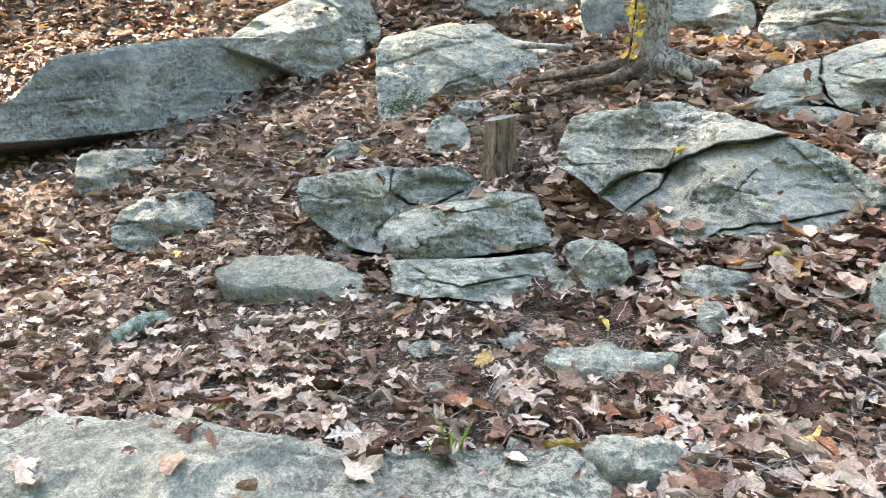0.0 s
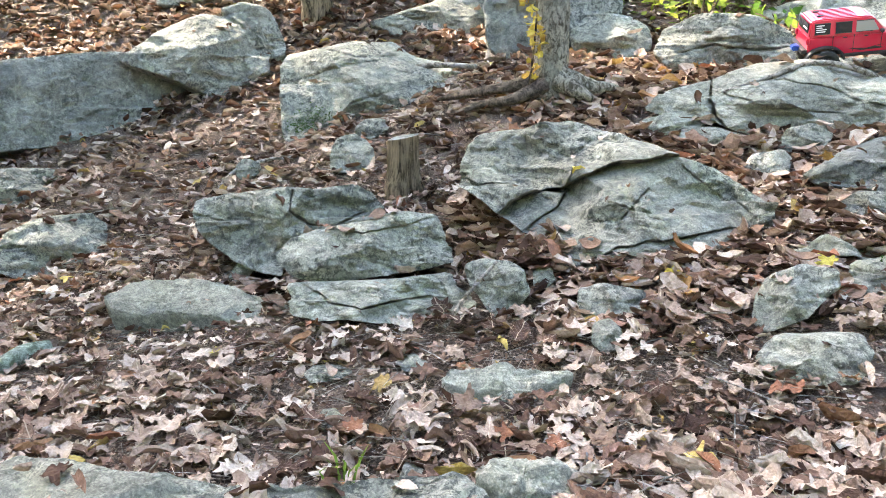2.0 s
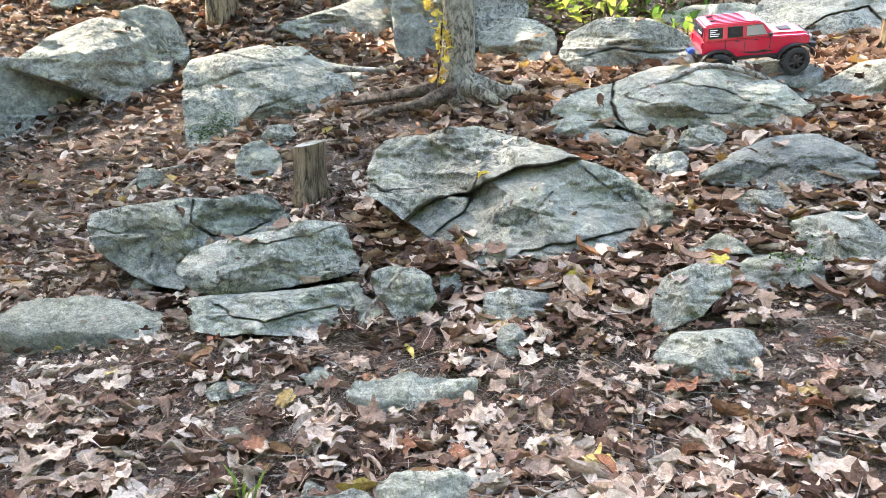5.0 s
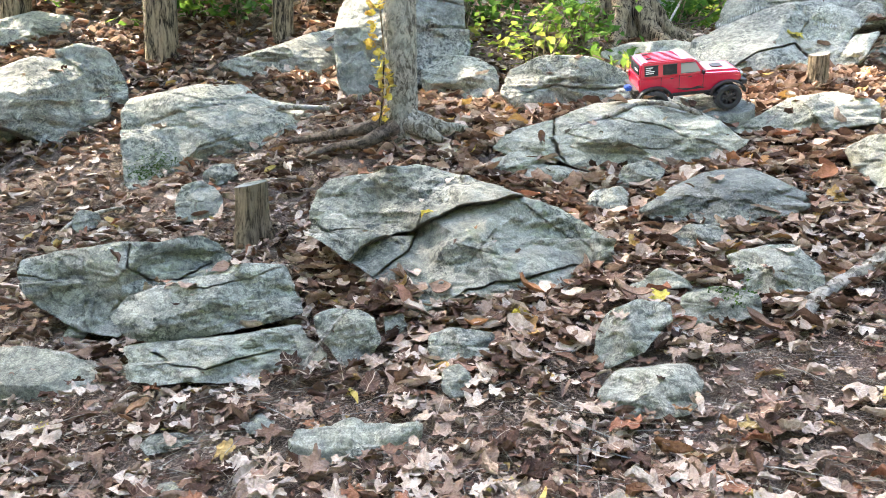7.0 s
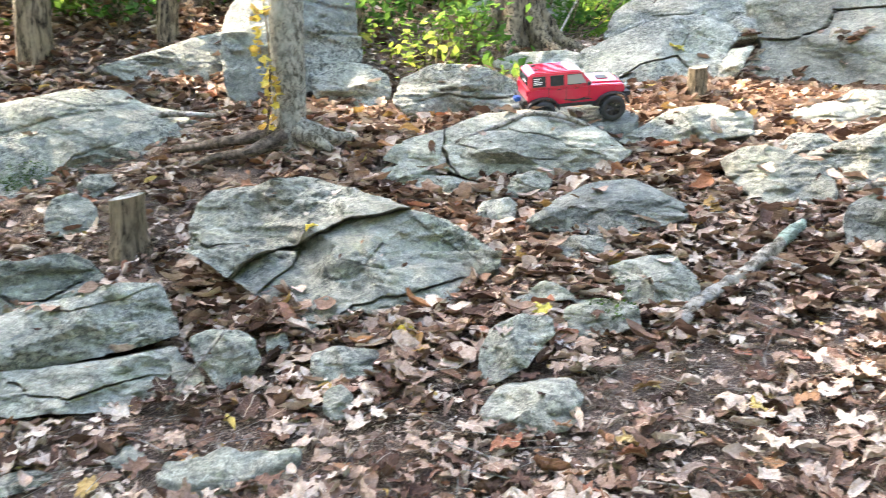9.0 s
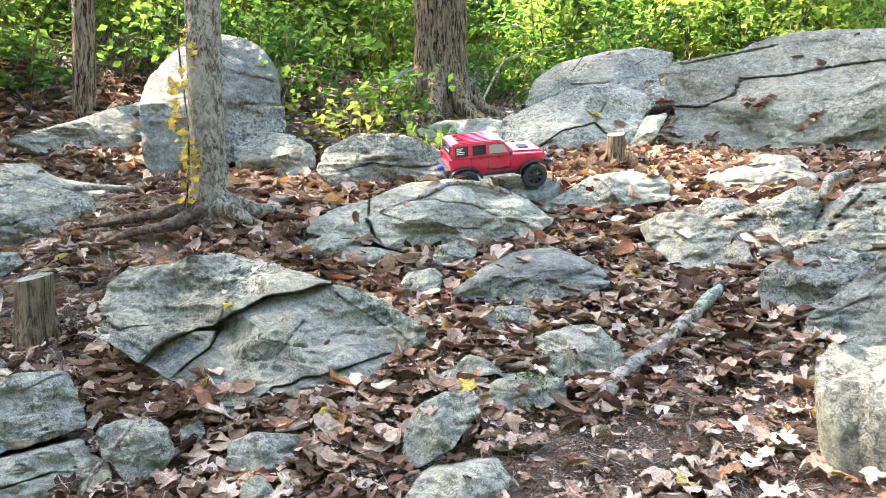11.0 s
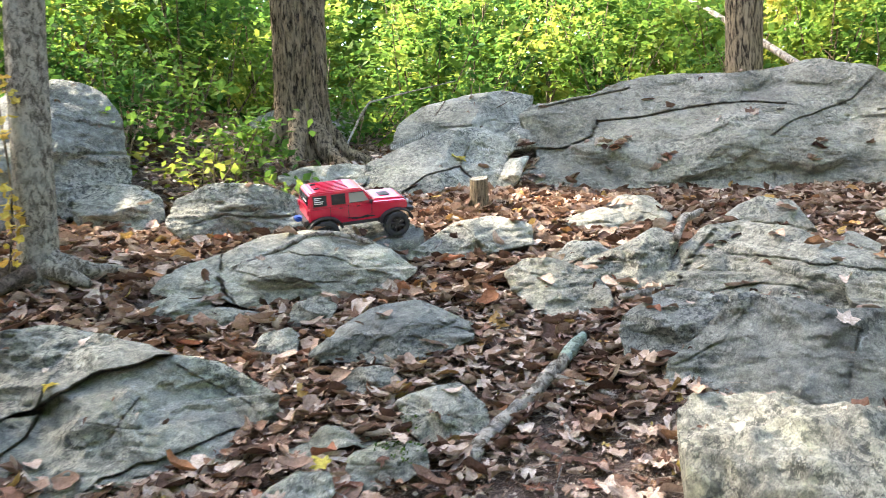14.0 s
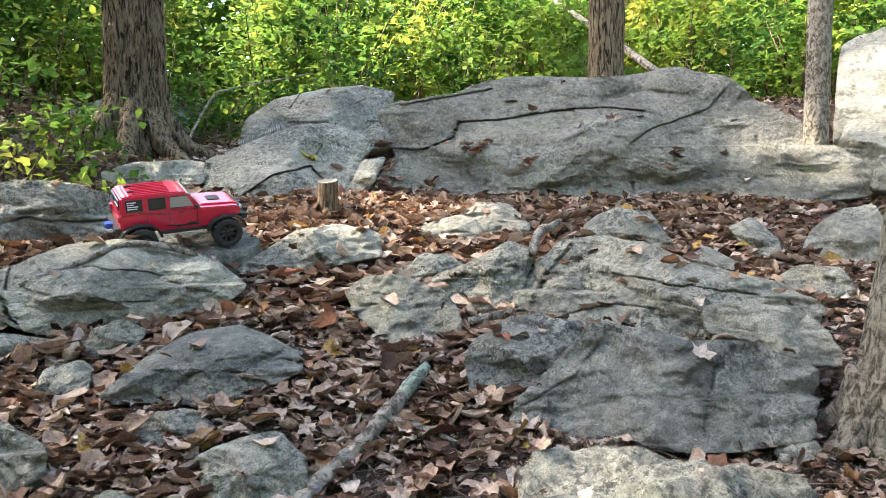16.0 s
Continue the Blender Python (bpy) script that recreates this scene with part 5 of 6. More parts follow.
KINDS = (0, 0, 0, 0, 1, 1, 1, 1, 2, 2, 2, 2, 2, 1)
LEAVES = [leaf_shape(k, 100 + i, 26 if k == 0 else 10) for i, k in enumerate(KINDS)]
FAR_LEAVES = [leaf_shape(k, 140 + i, 12 if k == 0 else 6, (0.6, 1.0)) for i, k in enumerate((0, 0, 1, 1, 1, 1, 2, 2, 2, 2, 2, 1))]
NEAR_LEAVES = [leaf_shape(k, 180 + i, 48, (0.35, 0.7, 1.0)) for i, k in enumerate((0, 0, 0, 0, 0, 0, 1, 2, 0, 0))]
FARTHEST_LEAVES = [leaf_shape(k, 220 + i, 10 if k == 0 else 6, (1.0,)) for i, k in enumerate((0, 1, 1, 2, 2, 1, 0, 2))]
ROLLED = [rolled_leaf(400 + i) for i in range(12)]
HEAPED = ROLLED + LEAVES[:8]
ROCK_TOPS = None


def rotations(rnd, n, tilt):
    yaw, a, t = rnd.uniform(0, 2 * math.pi, n), rnd.uniform(0, 2 * math.pi, n), np.abs(rnd.normal(0, tilt, n))
    c, s = np.cos(yaw), np.sin(yaw)
    z = np.zeros(n)
    Rz = np.stack([np.stack([c, -s, z], 1), np.stack([s, c, z], 1), np.stack([z, z, z + 1], 1)], 1)
    kx, ky = np.cos(a), np.sin(a)
    ct, st = np.cos(t), np.sin(t)
    o = 1 - ct
    Rt = np.stack([np.stack([ct + kx * kx * o, kx * ky * o, ky * st], 1), np.stack([kx * ky * o, ct + ky * ky * o, -kx * st], 1), np.stack([-ky * st, kx * st, ct], 1)], 1)
    return Rt @ Rz


def scatter(name, places, sizes, shapes, mat, rnd, tilt, parent=None):
    """Many leaves in one mesh."""
    which = rnd.randint(0, len(shapes), len(places))
    R = rotations(rnd, len(places), tilt)
    vs, fs, base = [], [], 0
    for k, (v, f) in enumerate(shapes):
        idx = np.nonzero(which == k)[0]
        if not len(idx):
            continue
        p = np.einsum("nij,vj->nvi", R[idx], v) * sizes[idx, None, None] + places[idx, None, :]
        f = np.array(f)
        fs.append((f[None] + (np.arange(len(idx)) * len(v))[:, None, None] + base).reshape(-1, 3))
        vs.append(p.reshape(-1, 3))
        base += len(idx) * len(v)
    v, f = np.vstack(vs).astype(np.float32), np.vstack(fs).astype(np.int32)
    me = bpy.data.meshes.new(name)
    me.vertices.add(len(v))
    me.vertices.foreach_set("co", v.ravel())
    me.loops.add(f.size)
    me.loops.foreach_set("vertex_index", f.ravel())
    me.polygons.add(len(f))
    me.polygons.foreach_set("loop_start", np.arange(0, f.size, 3, dtype=np.int32))
    me.polygons.foreach_set("use_smooth", np.ones(len(f), dtype=bool))
    me.update(calc_edges=True)
    me.materials.append(mat)
    ob = new(name, me)
    ob.parent = parent
    return ob


def bare(x, y):
    """How much soil shows: 1 where the litter is thin."""
    e = np.exp(-(((x - 0.55) / 0.8) ** 2 + ((y - 1.62) / 0.22) ** 2)) + 0.9 * np.exp(-(((x - 1.75) / 0.5) ** 2 + ((y - 1.6) / 0.25) ** 2))
    e = e + 1.15 * np.exp(-(((x - 0.1) / 0.6) ** 2 + ((y - 1.97) / 0.1) ** 2))
    e = e + 1.1 * np.exp(-(((x - 0.4) / 0.3) ** 2 + ((y - 0.97) / 0.1) ** 2))
    return np.clip(e, 0, 1)


def rock_tops():
    """The tops of all boulders and stones, to lay leaves on."""
    v, f = [], []
    for ob in scene.objects:
        if ob.type == "MESH" and ob.name.split(".")[0] in ("boulder", "stone"):
            k = len(v)
            v += [ob.matrix_basis @ p.co for p in ob.data.vertices]
            f += [[k + i for i in p.vertices] for p in ob.data.polygons]
    return BVHTree.FromPolygons(v, f)


def on_rocks(x, y, z, rnd, share):
    """Leaves over a boulder are lost, but for a few that lie on its gentle top."""
    keep = np.ones(len(x), bool)
    for i in range(len(x)):
        hit, nor, _, _ = ROCK_TOPS.ray_cast(Vector((x[i], y[i], 4.0)), Vector((0, 0, -1)))
        if hit and hit.z > gz(x[i], y[i]) + 0.012:
            under, down, _, far = ROCK_TOPS.ray_cast(Vector((x[i], y[i], gz(x[i], y[i]) + 0.03)), Vector((0, 0, 1)))
            if under and down.z < 0 and far > 0.012:
                continue
            if rnd.uniform() < share and nor.z > 0.75:
                z[i] = hit.z + 0.012
            else:
                keep[i] = False
    return keep


def litter():
    rnd = np.random.RandomState(41)
    n = 60000
    r, az = 0.75 + 8.5 * rnd.uniform(0, 1, n) ** 1.35, rnd.uniform(radians(-57), radians(76), n)
    x, y = 0.7 + r * np.sin(az), 0.1 + r * np.cos(az)
    keep = rnd.uniform(0, 1, n) > np.maximum(0.92 * bare(x, y), 0.58 * (y < 1.9) * (x < 2.3))
    x, y, r = x[keep], y[keep], r[keep]
    z = ground_z(x, y) + 0.01 + rnd.uniform(0, 0.03, len(x)) * (1 - 0.7 * bare(x, y))
    keep = on_rocks(x, y, z, rnd, 0.035)
    x, y, z, r = x[keep], y[keep], z[keep], r[keep]
    size = rnd.uniform(0.03, 0.09, len(x)) * np.where(rnd.uniform(0, 1, len(x)) < 0.25, 0.5, 1.0)
    size = np.where(r > 3.1, size * 1.15, size)
    near = r < 3.1
    at = np.stack([x, y, z], 1)
    ob = scatter("leaf_litter", at[near], size[near], LEAVES, DRY_LEAF, rnd, 0.34)
    middle, beyond = ~near & (r < 4.4), r >= 4.4
    far = scatter("leaf_litter", at[middle], size[middle], FAR_LEAVES, DRY_LEAF, rnd, 0.38)
    last = scatter("leaf_litter", at[beyond], size[beyond], FARTHEST_LEAVES, DRY_LEAF, rnd, 0.38)
    tagged(last, "brown dry leaves under the trees at the top of the slope", "leaf litter", kind="stuff")
    tagged(far, "brown dry leaves heaped between rocks farther up the slope", "leaf litter", kind="stuff")
    tagged(ob, "brown and tan curled dry leaves covering the slope", "leaf litter", kind="stuff")
    # sunlit yellow-brown leaves under the far trees
    m = 5500
    x, y = rnd.uniform(-4.5, 0.6, m), rnd.uniform(4.2, 7.5, m)
    z = ground_z(x, y) + 0.012 + rnd.uniform(0, 0.02, m)
    keep = on_rocks(x, y, z, rnd, 0.03)
    under = scatter("leaf_litter", np.stack([x, y, z], 1)[keep], rnd.uniform(0.08, 0.14, m)[keep], FARTHEST_LEAVES, RUST_LEAF, rnd, 0.4)
    tagged(under, "rust and tan leaves lying under the far trees", "leaf litter", kind="stuff")
    # leaves heaped between the blocks and along the foot of the outcrop
    m = 10500
    f = rnd.uniform(0, 1, m)
    foot = rnd.uniform(0, 1, m) < 0.3
    x = np.where(foot, 2.5 + 2.9 * f, rnd.uniform(0.7, 4.6, m))
    y = np.where(foot, 3.95 - 1.05 * f + rnd.normal(0, 0.14, m), rnd.uniform(1.75, 4.4, m))
    z = ground_z(x, y) + 0.012 + rnd.uniform(0, 0.03, m)
    keep = on_rocks(x, y, z, rnd, 0.03)
    at, big = np.stack([x, y, z], 1)[keep], rnd.uniform(0.05, 0.105, m)[keep]
    back = at[:, 1] > 2.7
    near_heap = scatter("leaf_litter", at[~back], big[~back], HEAPED, RUST_LEAF, rnd, 0.42)
    tagged(near_heap, "curled brown leaves drifted round the middle boulders", "leaf litter", kind="stuff")
    heap = scatter("leaf_litter", at[back], big[back] * 1.2, ROLLED + FAR_LEAVES[:6], RUST_LEAF, rnd, 0.5)
    tagged(heap, "curled brown leaves heaped between blocks and outcrop", "leaf litter", kind="stuff")
    # a drift of leaves blown under the split boulder
    cx, cy = np.array([(0.53, 2.54), (0.60, 2.37), (0.68, 2.21)]).T
    pick = rnd.randint(0, len(cx), 420)
    x, y = cx[pick] + rnd.normal(0, 0.05, 420), cy[pick] + rnd.normal(0, 0.05, 420)
    z = ground_z(x, y) + 0.01 + rnd.uniform(0, 0.07, 420)
    drift = scatter("leaf_litter", np.stack([x, y, z], 1), rnd.uniform(0.06, 0.115, 420), HEAPED, RUST_LEAF, rnd, 0.5)
    tagged(drift, "drift of brown leaves blown under the split boulder", "leaf litter", kind="stuff")
    # the litter goes on behind and beside the path
    m = 6500
    r, az = 5.5 * np.sqrt(rnd.uniform(0, 1, m)), rnd.uniform(radians(-180), radians(180), m)
    x, y = 0.7 + r * np.sin(az), 0.1 + r * np.cos(az)
    front = (np.abs((az - radians(9.5) + math.pi) % (2 * math.pi) - math.pi) < radians(66)) & (r > 0.75)
    x, y = x[~front], y[~front]
    z = ground_z(x, y) + 0.01 + rnd.uniform(0, 0.03, len(x))
    keep = on_rocks(x, y, z, rnd, 0.035)
    rest = scatter("leaf_litter", np.stack([x, y, z], 1)[keep], rnd.uniform(0.06, 0.13, len(x))[keep], FARTHEST_LEAVES, DRY_LEAF, rnd, 0.36)
    tagged(rest, "brown dry leaves on the open slope around the path", "leaf litter", kind="stuff")
    # whole lobed leaves lying on the open soil
    m = 340
    x, y = rnd.uniform(-0.9, 2.3, m), rnd.uniform(0.9, 1.95, m)
    z = ground_z(x, y) + 0.03 + rnd.uniform(0, 0.012, m)
    keep = on_rocks(x, y, z, rnd, 0.1)
    whole = scatter("leaf_litter", np.stack([x, y, z], 1)[keep], rnd.uniform(0.055, 0.095, m)[keep], NEAR_LEAVES, DRY_LEAF, rnd, 0.22)
    tagged(whole, "whole beige lobed leaves lying on open soil", "leaf litter", kind="stuff")
    # the leaves nearest the path, one by one
    meshes = []
    for i, (v, f) in enumerate(NEAR_LEAVES):
        me = bpy.data.meshes.new("leaf")
        me.from_pydata([tuple(p) for p in v], [], f)
        me.polygons.foreach_set("use_smooth", [True] * len(f))
        me.materials.append(DRY_LEAF_ONE)
        meshes.append(me)
    k = 0
    while k < 290:
        px, py = rnd.uniform(-0.7, 2.4), rnd.uniform(0.95, 2.3)
        if rnd.uniform() < 0.75 * float(bare(px, py)):
            continue
        top, _, _, _ = ROCK_TOPS.ray_cast(Vector((px, py, 4.0)), Vector((0, 0, -1)))
        if top and top.z > gz(px, py) + 0.012:
            continue
        k += 1
        lf = new("leaf", meshes[rnd.randint(0, len(meshes))])
        R = Matrix([list(r) for r in rotations(rnd, 1, 0.25)[0]])
        sc = rnd.uniform(0.065, 0.1)
        lf.matrix_world = Matrix.Translation((px, py, gz(px, py) + 0.04)) @ R.to_4x4() @ Matrix.Scale(sc, 4)
        lf.parent = ob
    return ob


def one_leaf_material():
    m = DRY_LEAF.copy()
    m.name = "dry_leaf_single"
    nt = m.node_tree
    info = nt.nodes.new("ShaderNodeObjectInfo")
    for l in list(nt.links):
        if l.from_socket.name == "Random Per Island":
            to = l.to_socket
            nt.links.new(info.outputs["Random"], to)
    # a pale midrib and side veins
    b = nt.nodes["Principled BSDF"]
    old = b.inputs["Base Color"].links[0].from_socket
    tc = nt.nodes.new("ShaderNodeTexCoord")
    sep = nt.nodes.new("ShaderNodeSeparateXYZ")
    nt.links.new(tc.outputs["Object"], sep.inputs[0])

    def calc(how, a, c):
        q = nt.nodes.new("ShaderNodeMath")
        q.operation = how
        for s, v in zip(q.inputs, (a, c)):
            if isinstance(v, (int, float)):
                s.default_value = v
            else:
                nt.links.new(v, s)
        return q.outputs[0]
    ay = calc("ABSOLUTE", sep.outputs["Y"], 0)
    side = calc("ABSOLUTE", calc("SINE", calc("MULTIPLY", calc("SUBTRACT", sep.outputs["X"], ay), 26.0), 0), 0)
    rib = calc("MAXIMUM", calc("LESS_THAN", ay, 0.012), calc("MULTIPLY", calc("LESS_THAN", side, 0.12), 0.5))
    nt.links.new(mix(nt, calc("MULTIPLY", rib, 0.5), old, (0.6, 0.48, 0.36)), b.inputs["Base Color"])
    return m


DRY_LEAF_ONE = one_leaf_material()
ROCK_TOPS = rock_tops()


def standing_height(x, y):
    hit, _, _, _ = ROCK_TOPS.ray_cast(Vector((x, y, 1.6)), Vector((0, 0, -1)))
    return max(hit.z if hit else -9, gz(x, y))


# the truck stands on the tilted ledge, leaning towards the slope's foot
toy_truck(pose(2.03, 3.42, 0.905, 18, -6, -5))
litter()
tagged(tube("stick", [(x, y, standing_height(x, y) + 0.01) for x, y in ((1.45, 3.22), (1.62, 3.19), (1.8, 3.23), (2.0, 3.2), (2.2, 3.19), (2.36, 3.22))], [0.006, 0.01, 0.011, 0.012, 0.009, 0.005], WOOD, seed=8), "grey stick lying along a ledge behind a boulder", "stick", "thin sticks")


CHALK = rock_material("pale_scratches", (0.42, 0.42, 0.38), (0.5, 0.5, 0.46), (0.58, 0.58, 0.54), (0.5, 0.5, 0.45), 0.2)


def caught_leaves(x, y, n, spread, seed):
    """A few dead leaves caught on the face of the outcrop."""
    rnd = np.random.RandomState(seed)
    clump = tagged(new("leaf_clump"), "small clump of dead brown leaves caught on bedrock", "leaf clump", "leaf clumps on the outcrop")
    clump.location = (x, y, standing_height(x, y))
    for _ in range(n):
        px, py = x + rnd.normal(0, spread), y + rnd.normal(0, spread * 0.5)
        v, f = ROLLED[rnd.randint(0, len(ROLLED))]
        at = np.array((px - x, py - y, standing_height(px, py) + 0.012 - clump.location.z))
        mesh_object("leaf", (v @ rotations(rnd, 1, 0.5)[0].T) * rnd.uniform(0.06, 0.11) + at, f, RUST_LEAF_ONE, clump)
    return clump


RUST_LEAF_ONE = RUST_LEAF.copy()
_info = RUST_LEAF_ONE.node_tree.nodes.new("ShaderNodeObjectInfo")
for _l in list(RUST_LEAF_ONE.node_tree.links):
    if _l.from_socket.name == "Random Per Island":
        RUST_LEAF_ONE.node_tree.links.new(_info.outputs["Random"], _l.to_socket)

for _k, (_x, _y, _n, _sp) in enumerate(((4.08, 4.13, 11, 0.05), (4.97, 3.37, 6, 0.035), (3.72, 4.17, 6, 0.03), (4.21, 3.88, 5, 0.03), (4.44, 3.59, 5, 0.03), (3.6, 4.46, 18, 0.05), (3.5, 4.36, 7, 0.035))):
    caught_leaves(_x, _y, _n, _sp, 600 + _k)


def paint_marks():
    """Faded white strokes on the boulder at the end of the outcrop."""
    rock_ob = [o for o in scene.objects if o.get("label", "").startswith("cracked grey boulder at the end")][0]
    rnd = np.random.RandomState(12)
    eye = Vector((0.739, 0.084, 1.007))
    rows = [(Vector((0.399, 0.914, 0.073)), Vector((0.441, 0.893, 0.092)), 20, 0.005, 0.04), (Vector((0.495, 0.866, 0.070)), Vector((0.511, 0.857, 0.068)), 8, 0.007, 0.04)]
    for a, b, n, wide, tall in rows:
        for k in range(n):
            hit, nor, _, _ = ROCK_TOPS.ray_cast(eye, a.lerp(b, k / (n - 1)).normalized())
            if not hit:
                continue
            side = Vector((0, 0, 1)).cross(nor).normalized()
            up = nor.cross(side)
            w, h = wide * rnd.uniform(0.8, 1.4), tall * rnd.uniform(0.25, 1.0)
            verts = [hit + side * (i * w / 2) + up * (j * h / 2) + nor * z - rock_ob.location for z in (-0.01, 0.005) for i, j in ((-1, -1), (1, -0.9), (0.9, 1), (-1.1, 0.95))]
            mesh_object("paint_mark", verts, [(4, 5, 6, 7), (0, 3, 2, 1)] + [(q, (q + 1) % 4, (q + 1) % 4 + 4, q + 4) for q in range(4)], CHALK, rock_ob, False)


paint_marks()


def twigs():
    rnd = np.random.RandomState(77)
    prism_v = np.array([(-0.5, 0.5, 0), (-0.5, -0.25, 0.43), (-0.5, -0.25, -0.43), (0, 0.5, 0.8), (0, -0.25, 1.2), (0, -0.25, 0.4), (0.5, 0.35, 0), (0.5, -0.2, 0.3), (0.5, -0.2, -0.3)])
    shapes = []
    for r in (0.012, 0.018, 0.03):
        v = prism_v * (1, r, r)
        f = []
        for s in (0, 3):
            for j in range(3):
                a, b = s + j, s + (j + 1) % 3
                f += [(a, b, b + 3), (a, b + 3, a + 3)]
        shapes.append((v, f))
    n = 9500
    x, y = rnd.uniform(-1.2, 4, n), 0.9 + 3.2 * rnd.uniform(0, 1, n) ** 1.9
    z = ground_z(x, y) + 0.01 + rnd.uniform(0, 0.03, n)
    ob = scatter("twigs", np.stack([x, y, z], 1), rnd.uniform(0.03, 0.13, n) * rnd.uniform(0.4, 1.3, n), shapes, WOOD, rnd, 0.12)
    tagged(ob, "thin broken twigs and pine needles scattered on soil", "twigs", kind="stuff")
    n = 9000
    x, y = rnd.uniform(-0.9, 2.5, n), rnd.uniform(0.95, 2.0, n)
    z = ground_z(x, y) + 0.009 + rnd.uniform(0, 0.01, n)
    straw = scatter("straw", np.stack([x, y, z], 1), rnd.uniform(0.015, 0.05, n), shapes[1:2] + [(shapes[2][0], shapes[2][1])], DRY_LEAF, rnd, 0.15)
    tagged(straw, "short broken straw and leaf stalks on brown soil", "straw", kind="stuff")


twigs()


def crumbs():
    rnd = np.random.RandomState(78)
    n = 34000
    x, y = rnd.uniform(-1.2, 3.2, n), 0.9 + 2.2 * rnd.uniform(0, 1, n) ** 1.5
    z = ground_z(x, y) + 0.008 + rnd.uniform(0, 0.012, n)
    keep = on_rocks(x, y, z, rnd, 0.02)
    ob = scatter("leaf_crumbs", np.stack([x, y, z], 1)[keep], rnd.uniform(0.006, 0.024, n)[keep], [leaf_shape(k, 300 + k, 7, (1.0,)) for k in (0, 1, 2, 1)], DRY_LEAF, rnd, 0.4)
    tagged(ob, "crumbled leaf fragments and bark bits on dark soil", "leaf crumbs", kind="stuff")


crumbs()


# ---- undergrowth ----
def small_leaf(seed):
    rnd = np.random.RandomState(seed)
    v = np.array([(-0.5, 0, 0), (-0.1, 0.3, 0.06), (0.5, 0, rnd.uniform(-0.15, 0.1)), (-0.1, -0.3, 0.06), (0.05, 0, -0.02)])
    return v, [(0, 4, 1), (1, 4, 2), (2, 4, 3), (3, 4, 0)]


SMALL = [small_leaf(i) for i in range(4)]
DISTANT = [(v[:4], [(0, 1, 2), (0, 2, 3)]) for v, _ in SMALL]


def shrub(base, height, spread, count, seed, label, mat=None, leaf=(0.05, 0.09), stems=7, name="shrub", low=0.1):
    rnd = np.random.RandomState(seed)
    t = tagged(new(name), label, name, "undergrowth")
    base = np.array(base, float)
    tips = []
    for k in range(stems):
        a, out = rnd.uniform(0, 2 * math.pi), spread * rnd.uniform(0.3, 1.0)
        top = base + np.array((out * math.cos(a), out * math.sin(a), height * rnd.uniform(0.6, 1.0)))
        midp = base + (top - base) * 0.5 + rnd.uniform(-0.1, 0.1, 3) * spread
        tube("stem", [base + (0, 0, -0.05), midp, top], [0.008 + 0.004 * height, 0.006 + 0.002 * height, 0.003], BARK_DARK, t, 4, seed=k)
        tips.append((midp, top))
    pts = []
    while len(pts) < count:
        midp, top = tips[rnd.randint(0, stems)]
        f = rnd.uniform(-0.6, 1.05)
        c = midp + (top - midp) * f
        if c[2] < base[2] + low * height:
            continue
        cl = c + rnd.normal(0, 0.16 * spread + 0.05, 3) * (1, 1, 0.7)
        k = rnd.randint(5, 13)
        pts += list(cl + rnd.normal(0, 0.085, (k, 3)) * (1, 1, 0.28))
    pts = np.array(pts[:count])
    scatter("foliage", pts, rnd.uniform(leaf[0], leaf[1], count), SMALL, mat or GREEN_LEAF, rnd, 0.8, t)
    return t


